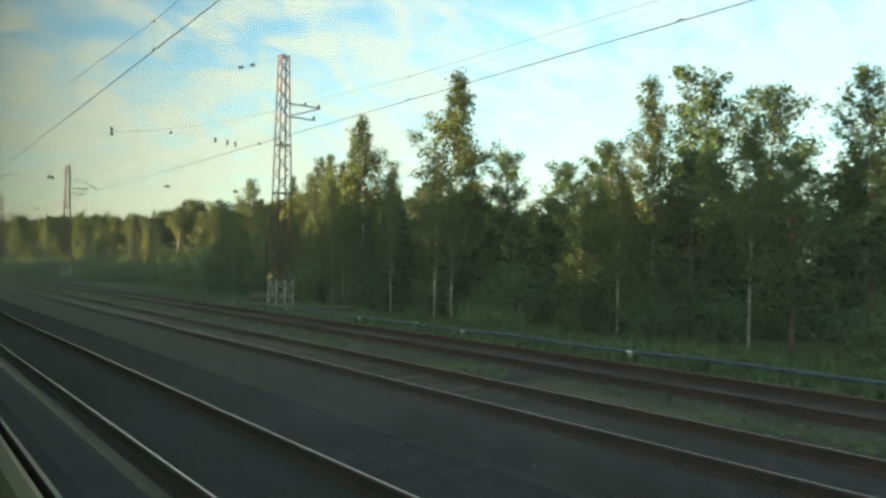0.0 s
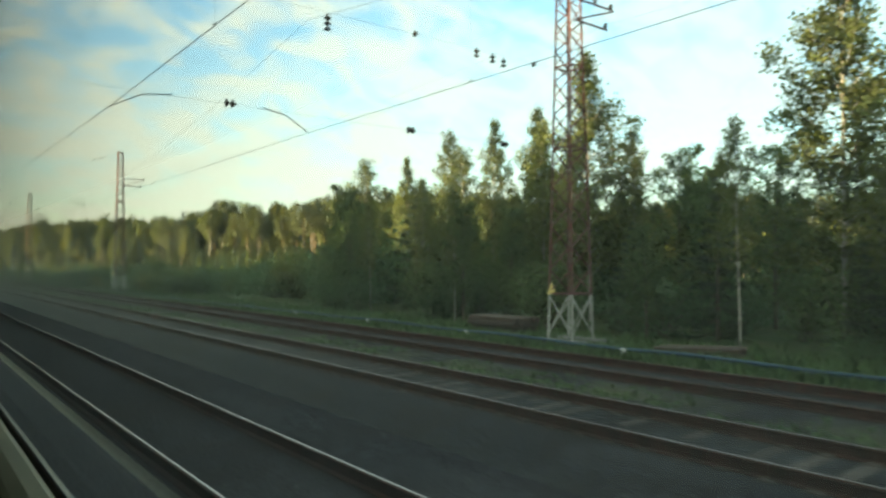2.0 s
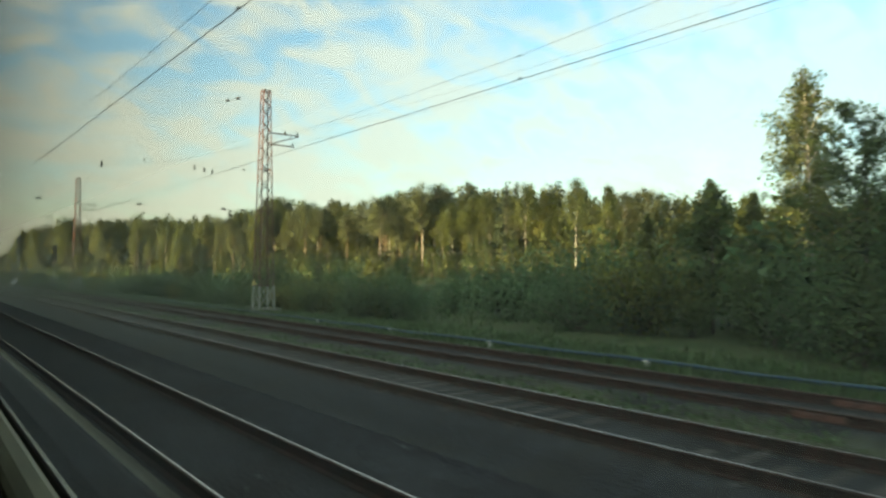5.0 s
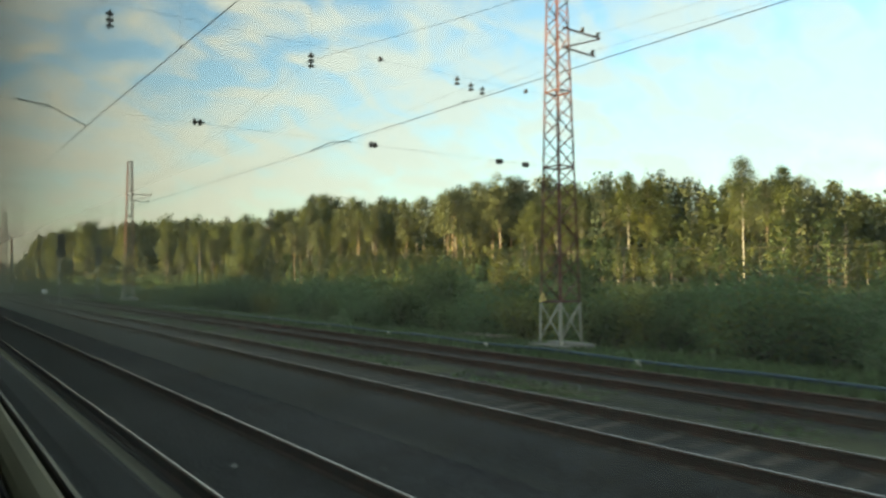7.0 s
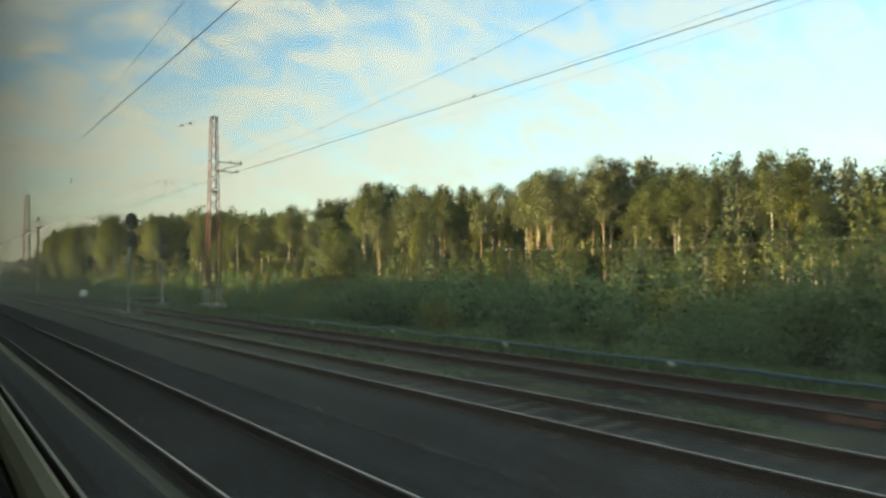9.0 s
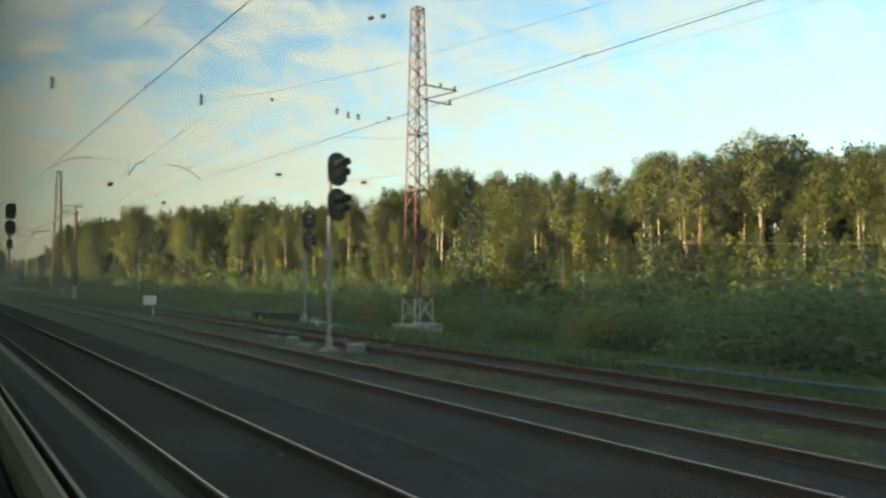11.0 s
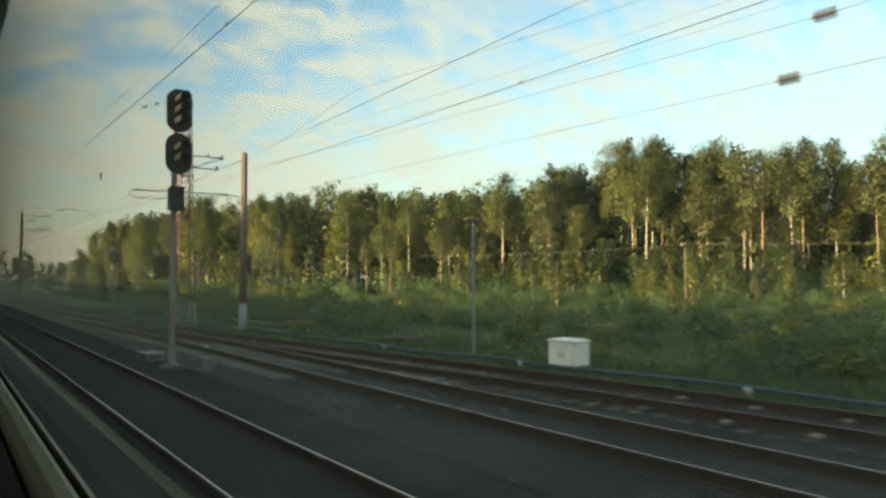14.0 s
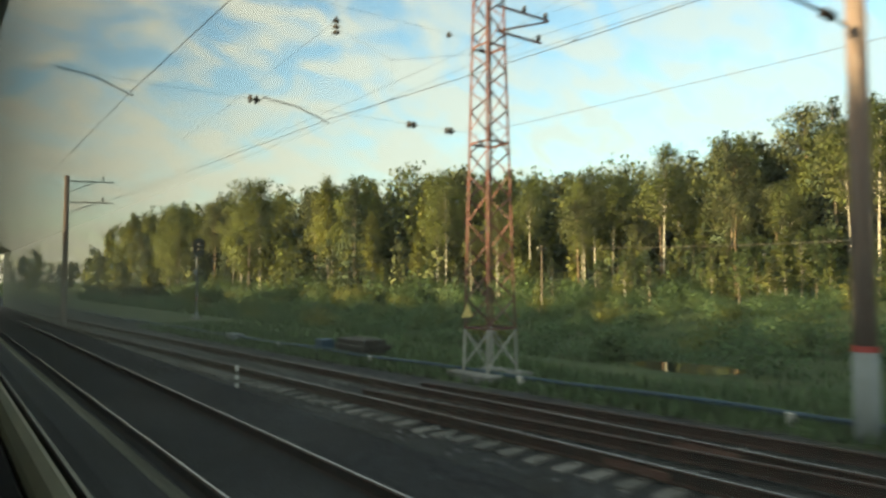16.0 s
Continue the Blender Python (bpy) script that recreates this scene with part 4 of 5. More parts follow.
def grow(kind, h, seed, leaves, size, bare=None):
    """Trunk heap and leaves of one tree with its foot at the origin: branches, twigs on them, leaves along the twigs."""
    rng = np.random.default_rng(seed)
    wood = shape()
    bend = rng.normal(0, .014 * h, 2)
    stem = [Vector((bend[0] * (u ** 2) + .02 * h * math.sin(3 * u + seed) * .3, bend[1] * u ** 2, u * h)) for u in np.linspace(0, 1, 9)]
    r0 = {"birch": .0062, "pine": .006, "spruce": .012, "aspen": .010}[kind] * h

    def on(u):
        k = min(7, int(u * 8))
        return stem[k].lerp(stem[k + 1], u * 8 - k)
    tube(wood, stem, r0, 8, r0 * .1)
    lo, n, reach, rise0, rise1, droop, twigs, spread = CROWN[kind]
    lo = bare or lo
    starts, ends, wts = [], [], []
    turn = rng.uniform(0, 6.28)
    for i in range(n):
        k = (i + rng.uniform(-.4, .4)) / n
        if kind == "spruce":
            k = round(k * 13) / 13 + rng.normal(0, .008)
        k = min(.985, max(0, k))
        turn += 2.4 + rng.normal(0, .35)
        if kind == "spruce":
            ln = reach * (1 - k) ** .9 + .012
        elif kind == "birch":
            ln = reach * (min(1, .45 + 2.4 * k) * (1 - k) ** .75 + .05)
        elif kind == "pine":
            ln = reach * (.4 + .75 * math.sin(math.pi * min(1, k * .75 + .15))) * (1 - .5 * k * k)
        else:
            ln = reach * (.35 + .8 * math.sin(math.pi * min(1, k * .7 + .2))) * (1 - .55 * k * k)
        # lobes: some sides and heights reach out, others stay thin
        lobe = noise.noise(Vector((math.cos(turn) * 1.1, math.sin(turn) * 1.1, k * 4.5 + seed * 3.7)))
        ln *= h * max(.35, 1 + (.25 if kind == "spruce" else .85) * lobe) * rng.uniform(.75, 1.2)
        rise = rise0 + (rise1 - rise0) * k
        d = Vector((math.cos(turn), math.sin(turn), rise)).normalized()
        root = on(lo + (1 - lo) * k)
        tip = root + d * ln
        mid = root.lerp(tip, .5) + Vector((0, 0, (.10 if kind != "spruce" else .04) * ln))
        tube(wood, [root, mid, tip], max(.008, r0 * .26 * (1 - .6 * k)), 5 if h < 14 else 3, .005, False)
        for j in range(twigs):
            u = 1.0 if j == 0 else rng.uniform(.22, 1)
            at = root * (1 - u) ** 2 + mid * (2 * u * (1 - u)) + tip * u ** 2
            q = rng.normal(size=3)
            w = (d * .75 + Vector(q) * .55 + Vector((0, 0, droop))).normalized() * ln * rng.uniform(.2, .5) * (1.15 - .5 * u)
            end = at + w
            if j < 5 and ln > .05 * h and 9 < h < 14:
                tube(wood, [at, end], .006 * h / 12 + .002, 3, .002, False)
            starts.append(at); ends.append(end); wts.append(w.length + .05 * ln)
    # the leader carries leaves to the very tip
    for u in np.linspace(.86, .98, 7):
        starts.append(on(u)); ends.append(on(min(1, u + .06)) + Vector(rng.normal(size=3)) * .012 * h); wts.append(.03 * h)
    S, E, wts = np.array(starts), np.array(ends), np.array(wts)
    pick = rng.choice(len(S), leaves, p=wts / wts.sum())
    u = (rng.beta(3.5, 1.1, leaves) if kind == "pine" else rng.uniform(0, 1.08, leaves))[:, None]
    c = S[pick] * (1 - u) + E[pick] * u
    c = c + np.clip(rng.normal(size=(leaves, 3)), -2, 2) * spread * h * (1.7 if h > 14 else 1)
    c[:, 2] = np.maximum(c[:, 2], .03 * h)
    return wood, leaves_at(c, size, rng)


def mesh_np(name, v, f, mat, nrm=None):
    me = bpy.data.meshes.new(name)
    me.vertices.add(len(v)); me.vertices.foreach_set("co", np.asarray(v, np.float32).ravel())
    me.loops.add(f.size); me.loops.foreach_set("vertex_index", f.astype(np.int32).ravel())
    me.polygons.add(len(f)); me.polygons.foreach_set("loop_start", np.arange(len(f), dtype=np.int32) * f.shape[1])
    me.materials.append(mat)
    me.update(calc_edges=True)
    if nrm is not None:
        me.polygons.foreach_set("use_smooth", np.ones(len(f), bool))
        me.normals_split_custom_set_from_vertices(np.asarray(nrm, np.float32))
    return me


def round_normals(v, h, mix=.72, up=.2):
    """Soft normals that follow the outline of a crown, leaf by leaf."""
    c = np.array([0, 0, .45 * h])
    d = (v - c) * [1, 1, .55]
    d /= np.linalg.norm(d, axis=1)[:, None] + 1e-6
    d[:, 2] += up
    r = np.random.default_rng(len(v)).normal(size=(len(v) // 3, 3)).repeat(3, axis=0)
    d = d * mix + r * (1 - mix) * .6
    return d / (np.linalg.norm(d, axis=1)[:, None] + 1e-6)


BARK = {"birch": BIRCH_BARK, "pine": PINE_BARK, "spruce": DARK_BARK, "aspen": DARK_BARK}
LEAF = {"birch": LEAF_BIRCH, "pine": LEAF_PINE, "spruce": LEAF_DARK, "aspen": LEAF_ASPEN}
TREE_LABEL = {"birch": "tall birch with a white trunk and thin green crown", "pine": "pine with a bare orange trunk and high crown",
              "spruce": "dark green pointed spruce tree", "aspen": "leafy dark green young aspen"}


def stock_tree(kind, h, seed, leaves, size, label=None, leaf=None, group="trees along the line", bare=None):
    """A prototype: (meshes, height)."""
    wood, (lv, lf) = grow(kind, h, seed, leaves, size, bare)
    return {"kind": kind, "h": h, "wood": mesh_of("trunk", wood, BARK[kind], True), "crown": mesh_np("crown", lv, lf, leaf or LEAF[kind], round_normals(lv, h, .8)),
            "label": label or TREE_LABEL[kind], "group": group}


def plant(proto, x, y, h, turn, wide=1.0):
    k = h / proto["h"]
    t = thing(proto["kind"] + "_tree", pose(x, y, land(x, y) - .05, 0, 0, turn) @ Matrix.Diagonal((k * wide, k * wide, k, 1)), proto["label"], "tree", proto["group"])
    part("trunk", proto["wood"], None, t)
    part("crown", proto["crown"], None, t)
    return t


NEAR = [stock_tree("birch", 12, 1, 17000, .062, bare=.16), stock_tree("birch", 12, 2, 15000, .062, bare=.2), stock_tree("aspen", 10, 3, 12000, .068), stock_tree("aspen", 10, 4, 12000, .068),
        stock_tree("spruce", 11, 5, 11000, .066), stock_tree("birch", 10, 6, 6500, .058, "thin wispy birch with sparse leaves", bare=.35)]
MID = [stock_tree("birch", 18, 11, 9000, .122, group="forest edge", bare=.3), stock_tree("birch", 18, 12, 8200, .122, leaf=LEAF_YELLOW, label="slender birch with yellowing leaves", group="forest edge", bare=.3),
       stock_tree("pine", 20, 13, 6600, .13, group="forest edge", bare=.55), stock_tree("pine", 20, 14, 6000, .13, group="forest edge", bare=.6),
       stock_tree("aspen", 17, 15, 9200, .128, leaf=LEAF_BIRCH, group="forest edge", bare=.2), stock_tree("spruce", 17, 16, 8000, .125, group="forest edge"),
       stock_tree("birch", 18, 17, 6000, .112, label="thin tall birch with a loose crown", group="forest edge", bare=.5),
       stock_tree("birch", 19, 18, 4600, .112, label="tall birch with a long bare sunlit trunk", group="forest edge", bare=.52)]

DEEP = [stock_tree("birch", 12, 1, 5000, .13), stock_tree("aspen", 10, 3, 4500, .14), stock_tree("aspen", 10, 4, 4500, .14)]
rng = random.Random(21)
# trees whose tops stand out against the sky
for kind, x, y, h, w in [(0, 27.1, 42.0, 13.3, 1.2), (0, 25.3, 29.7, 13.6, 1.25), (2, 27.5, 27.4, 9.0, 1.0), (1, 28.8, 40.6, 9.6, 1.0), (1, 30.2, 52.4, 12.2, .8), (1, 35.4, 69.0, 12.2, .8), (5, 35.1, 63.3, 13.6, .9), (0, 30.0, 48.4, 12.2, .9),
                         (1, 26.0, 17.2, 11.0, .9), (3, 34.0, 19.3, 12.9, 1.15), (2, 31.5, 14.9, 10.9, 1.05), (3, 27.4, 9.2, 9.5, .9), (2, 28.0, 20.8, 8.8, 1), (4, 24.5, 33.8, 6.4, 1), (1, 27.5, 45.5, 10.4, .8), (5, 30.6, 55.6, 10.8, 1.1),
                         (5, 29.4, 66.0, 11.2, 1.1), (2, 28.5, 25.5, 6.4, 1), (0, 32.0, 62.5, 9.4, .85)]:
    plant(NEAR[kind], x, y, h, rng.uniform(0, 360), w)
# slim birches along the front of the wood
for x, y, h in [(23.5, 11.7, 8.0), (23.2, 17.0, 7.0), (21.7, 27.0, 7.4), (22.3, 26.4, 6.8), (22.4, 31.8, 7.8), (23.4, 40.0, 8.0), (22.3, 46.8, 7.0), (23.0, 50.5, 7.6), (23.4, 56.4, 6.8)]:
    plant(NEAR[5], x, y, h, rng.uniform(0, 360), .85)
# leafy aspens that close the gaps between them
for kind, x, y, h, turn in [(2, 30.0, 25.9, 8.5, 40), (3, 31.6, 24.3, 8.2, 130), (3, 30.3, 39.0, 8.3, 250), (2, 30.4, 34.4, 8.0, 310)]:
    plant(NEAR[kind], x, y, h, turn, 1.15)
# the thick young wood behind the grass strip
spots = []
tries = 0
while len(spots) < 54 and tries < 4000:
    tries += 1
    x, y = rng.uniform(22.0, 44), rng.uniform(3, 76)
    if x < 22.5 + max(0, y - 58) * .35 or any((x - a) ** 2 + (y - b) ** 2 < 6.0 for a, b in spots):
        continue
    spots.append((x, y))
for x, y in spots:
    kind = rng.choice([0, 1, 2, 2, 3, 3, 3, 4])
    plant(NEAR[kind] if x < 27 else DEEP[kind % 3], x, y, rng.uniform(5.6, 8.2) * float(np.interp(y, [19, 23, 38, 41], [1, .8, .76, 1])) + max(0, (x - 24) * .04), rng.uniform(0, 360), rng.uniform(1.0, 1.35))


def edge_x(y):
    return float(np.interp(y, [40, 90, 205, 243, 290, 352, 420], [108, 106, 100, 77, 53, 37, 34]))


def forest_top(y):
    """Height of the forest's outline above the rails."""
    return float(np.interp(y, [70, 115, 123, 132, 145, 160, 172, 190, 201, 212, 225, 238, 247, 258, 270, 284, 298, 320, 355, 420],
                           [14, 14.8, 16, 18.4, 18.6, 21.8, 22.8, 23.6, 24, 21, 21.6, 23, 21.4, 18, 17, 18.8, 19.8, 18.8, 18.6, 17]))


# front of the far forest, tree by tree
yy = 70.0
while yy < 372:
    x = edge_x(yy) + rng.uniform(-3.5, 5)
    proto = MID[rng.choice([0, 0, 1, 1, 1, 2, 3, 4, 4, 5, 6, 6])]
    plant(proto, x, yy, forest_top(yy) * rng.choice([.5, .66, .75, .82, .9, .97]) * rng.uniform(.95, 1.03) - land(x, yy), rng.uniform(0, 360), rng.uniform(.9, 1.15))
    yy += rng.choice([1.2, 2.0, 2.4, 3.0, 4.2])
# bare-trunked birches and pines that stand out in front of the forest
for _ in range(50):
    yy = rng.uniform(165, 285)
    x = edge_x(yy) - rng.uniform(1, 8)
    plant(MID[rng.choice([2, 3, 6, 6, 7, 7])], x, yy, forest_top(yy) * rng.choice([.55, .66, .75, .84, .9]) - land(x, yy), rng.uniform(0, 360), rng.uniform(.9, 1.3))
for kind, x, y, h in [(2, 50.5, 184, 11.8), (3, 53, 180, 11.4), (2, 55, 191, 11), (1, 51.5, 176, 11), (5, 40, 170, 8.0), (5, 44, 163, 9.5), (5, 39.6, 178.6, 9.2), (5, 38.0, 176.2, 8.4), (5, 38.2, 177.6, 10.3), (5, 37.2, 174.8, 9.8), (5, 36.4, 172.6, 9.4), (4, 36.2, 170.9, 9.2), (4, 41.5, 180.5, 8.6), (1, 39.0, 172.6, 8.2), (5, 40.5, 174.5, 9.0), (6, 77, 120, 15), (0, 80.5, 117, 14), (1, 78, 249.4, 18.5), (2, 85.7, 242.7, 22), (0, 75.2, 246, 18), (3, 112, 209, 24), (2, 92, 236, 20), (3, 88, 229, 19), (2, 96, 200, 19), (3, 90, 190, 17), (2, 84, 184, 17)]:
    plant(MID[kind], x, y, h, rng.uniform(0, 360), 1.0)
# half-grown trees on the wet ground before the forest
YOUNG = [stock_tree("birch", 8, 31, 1500, .125, "young birch with light green leaves", group="young trees on the meadow"), stock_tree("birch", 8, 32, 1300, .125, "young birch turning yellow", LEAF_YELLOW, "young trees on the meadow"),
         stock_tree("aspen", 8, 33, 1400, .14, "young aspen on wet ground", group="young trees on the meadow"), stock_tree("spruce", 8, 34, 1400, .12, "young dark spruce on the meadow", group="young trees on the meadow")]
for _ in range(290):
    y = rng.uniform(80, 255)
    lo, hi = (36 if y < 150 else 40 if y < 190 else 48), edge_x(y) - 2
    u = rng.random() ** .5
    x = lo + (hi - lo) * u
    plant(YOUNG[rng.choice([0, 0, 1, 2, 2, 3])], x, y, rng.uniform(3.0, 5.2) + (4.6 if y < 200 else 3.6) * u * rng.random(), rng.uniform(0, 360), rng.uniform(1.0, 1.3))

# slim birches turning yellow on the open meadow
for x, y, h in [(42.9, 204.3, 5.2), (41.2, 205.6, 4.4), (46.5, 197.5, 4.8), (51.0, 208.0, 5.6), (44.8, 188.5, 4.6)]:
    plant(YOUNG[1], x, y, h, rng.uniform(0, 360), .75)


def forest_stuff(name, spots, label, seed, kinds=("birch", "pine", "aspen", "spruce", "pine", "birch"), leaves=1400, size=.27):
    """Many trees joined into one object, foliage and trunks by material."""
    r = random.Random(seed)
    low = [grow(k, 18, 40 + i, leaves, size) for i, k in enumerate(kinds)]
    V, F, MI, NR, o = [], [], [], [], 0
    mats = [LEAF_BIRCH, LEAF_PINE, LEAF_BIRCH, LEAF_DARK, LEAF_PINE, LEAF_YELLOW, DARK_BARK]
    for x, y, h in spots:
        i = r.randrange(6)
        wood, (lv, lf) = low[i]
        k, a = h / 18, r.uniform(0, 6.28)
        c, s = math.cos(a) * k, math.sin(a) * k
        R = np.array([[c, -s, 0], [s, c, 0], [0, 0, k]])
        off = np.array([x, y, land(x, y)])
        NR.append(round_normals(lv, 18) @ (R.T / k)); NR.append(np.tile([0., 0., 1.], (72, 1))); V.append(lv @ R.T + off); F.append(lf + o); MI += [i] * len(lf); o += len(lv)
        wv = np.array(wood[0][:72]); wf = np.array([t for q in wood[1][:64] for t in ((q[0], q[1], q[2]), (q[0], q[2], q[3]))])
        V.append(wv @ R.T + off); F.append(wf + o); MI += [6] * len(wf); o += len(wv)
    V, F = np.concatenate(V), np.concatenate(F)
    me = mesh_np(name, V, F, mats[0])
    for m in mats[1:]:
        me.materials.append(m)
    me.polygons.foreach_set("material_index", np.array(MI, np.int32))
    me.polygons.foreach_set("use_smooth", np.ones(len(F), bool))
    me.update()
    me.normals_split_custom_set_from_vertices(np.concatenate(NR).astype(np.float32))
    return tagged(new(name, me), label, "forest", kind="stuff")


back = []
for row in range(4):
    yy = 55.0
    while yy < 420:
        x = edge_x(yy) + 7 + row * 6 + rng.uniform(-2.5, 2.5)
        back.append((x, yy, forest_top(yy) * (rng.uniform(.84, 1.0) if yy < 250 else rng.uniform(.93, 1.02)) - land(x, yy)))
        yy += rng.uniform(3.4, 6) if yy < 250 else rng.uniform(2.6, 4.2)
forest_stuff("far_forest", back, "deep mixed forest of birch and pine behind the meadow", 5)
under = []
for row in range(6):
    yy = 55.0
    while yy < 400:
        under.append((edge_x(yy) - 3 + row * 5.5 + rng.uniform(-2.5, 2.5), yy, rng.uniform(4.5, 8 if 200 < yy < 275 else 11) if row < 2 else rng.uniform(6, 11) if row < 4 else rng.uniform(10, 15)))
        yy += rng.uniform(2.5, 4.5)
forest_stuff("forest_undergrowth", under, "leafy undergrowth and saplings at the foot of the forest", 8, ("aspen", "birch", "aspen", "spruce", "aspen", "birch"), 520, .53)
dist = [(-150 + 210 * k / 130 + rng.uniform(-2, 2), 440 + rng.uniform(0, 25), rng.uniform(9, 14)) for k in range(130)]
forest_stuff("distant_trees", dist, "low line of trees far down the railway", 6, leaves=500, size=.55)
# Trees out of view, added to shade the yard; heights set the shadow line.
west = []
rng = random.Random(77)
for row in range(4):
    yy = -30.0
    while yy < 420:
        west.append((-42 - row * 4 + rng.uniform(-2, 2), yy, (rng.uniform(14, 18.5) if yy < 125 else rng.uniform(12.0, 14.4) if yy < 182 else rng.uniform(10.8, 13.2))))
        yy += rng.uniform(3.3, 5.6) if yy < 125 else rng.uniform(2.6, 4.4)
forest_stuff("west_forest", west, "unseen band of trees added on the sunset side for shade", 7, ("spruce", "spruce", "aspen", "spruce", "spruce", "birch"), 260, 1.3)

# ---------------------------------------------------------------- bushes


def bush_meshes(seed, h, w, leaves, size, mat):
    r = np.random.default_rng(seed)
    wood = shape()
    n = 16
    ends = []
    for i in range(n):
        a, q = r.uniform(0, 6.283), r.uniform(.15, 1) ** .6
        tip = np.array([math.cos(a) * q * w * .5, math.sin(a) * q * w * .5, h * (1.0 - .45 * q * q) * r.uniform(.72, 1.05)])
        ends.append(tip)
        tube(wood, [(r.normal() * .12, r.normal() * .12, 0), tuple(tip * [.45, .45, .55]), tuple(tip)], .028, 5, .008, False)
    ends = np.array(ends)
    pick = r.integers(0, n, leaves)
    u = r.beta(2.2, 1.0, leaves)[:, None]
    c = ends[pick] * np.concatenate([u ** 1.3, u ** 1.3, u], 1)
    knot = r.normal(size=(leaves // 12 + 1, 3)) * .11 * w
    c = c + knot[r.integers(0, len(knot), leaves)] + r.normal(size=(leaves, 3)) * .05 * w
    c[:, 2] = np.abs(c[:, 2]) * .97 + .03
    v, f = leaves_at(c, size, r)
    return mesh_of("stems", wood, DARK_BARK, True), mesh_np("foliage", v, f, mat, round_normals(v, h * .6, .72, .55)), v


BUSH = [(bush_meshes(61, 3.0, 3.4, 4600, .052, LEAF_BUSH), "dense rounded green willow bush"), (bush_meshes(62, 3.0, 3.0, 4400, .05, LEAF_ASPEN), "dense dark green leafy bush"),
        (bush_meshes(63, 3.0, 4.2, 5000, .054, LEAF_BUSH), "broad spreading green willow bush"), (bush_meshes(64, 3.0, 3.2, 4200, .052, LEAF_YELLOW), "loose bush with yellow-green leaves"),
        (bush_meshes(65, 3.0, 3.4, 3200, .06, LEAF_FRESH), "low bright green bush at the edge of the wood")]


FAR_BUSH = []


def plant_bush(i, x, y, h, wide, turn):
    if abs(x - 19) < 4.4 and abs(y - 215.5) < 7:
        return
    if x > (28 if y < 165 else 23):
        FAR_BUSH.append((i, x, y, h, wide, turn))
        return
    (stems, leaves, _), label = BUSH[i]
    k = h / 3.0
    t = thing("bush", pose(x, y, land(x, y) - .04, 0, 0, turn) @ Matrix.Diagonal((k * wide, k * wide, k, 1)), label, "bush", "bushes beside the line")
    part("stems", stems, None, t)
    part("foliage", leaves, None, t)


for i, x, y, h, w in [(4, 19.4, 20.4, 1.1, 2.3), (0, 20.9, 22.9, 1.5, 1.2), (1, 20.6, 17.2, 1.2, 1.1), (0, 21.3, 27.8, 1.0, 1.3), (0, 21.4, 144.5, 1.9, 1.3), (3, 22.5, 151, 1.7, 1.1), (1, 27, 112.5, 5.0, .9), (0, 27.6, 116, 4.2, 1.0), (3, 20.8, 176.6, 1.75, .9), (0, 34.5, 173.4, 3.4, 1.1), (1, 35.2, 176.2, 3.2, 1.1), (2, 34.0, 170.6, 3.0, 1.1), (0, 35.0, 179.0, 2.6, 1.1), (0, 24.7, 150, 2.3, 1.2), (3, 23.3, 155.2, 1.5, 1.0)]:
    plant_bush(i, x, y, h, w, rng.uniform(0, 360))
for _ in range(60):
    y = rng.uniform(0, 78)
    x = 22.3 + max(0, y - 60) * .3 + abs(rng.gauss(0, 6))
    plant_bush(rng.choice([0, 1, 1, 2]), x, y, rng.uniform(1.8, 4.2), rng.uniform(.9, 1.2), rng.uniform(0, 360))
for _ in range(150):
    y = rng.uniform(62, 190)
    lo = 21.5 + max(0, 74 - y) * .3
    x = lo + abs(rng.gauss(0, 11))
    h = float(np.interp(y, [62, 80, 88, 105, 128, 145, 165, 185, 205], [4.7, 3.8, 2.9, 2.5, 3.2, 3.2, 2.1, 1.7, 1.4])) * rng.uniform(.65, 1.15) * (1 + .012 * (x - lo))
    plant_bush(rng.choice([0, 0, 1, 1, 2, 2, 3]), x, y, h, rng.uniform(.95, 1.35), rng.uniform(0, 360))
for _ in range(560):
    y = rng.uniform(165, 330) if rng.random() < .6 else rng.uniform(165, 250)
    hi = edge_x(y) - 2
    lo = max(16, 19 - max(0, y - 220) * .05)
    x = lo + (hi - lo) * rng.random() ** .8
    plant_bush(rng.choice([0, 1, 2, 2, 3]), x, y, rng.uniform(.9, 1.9) + max(0, 3.0 - (hi - x) * .25), rng.uniform(1.2, 1.9), rng.uniform(0, 360))



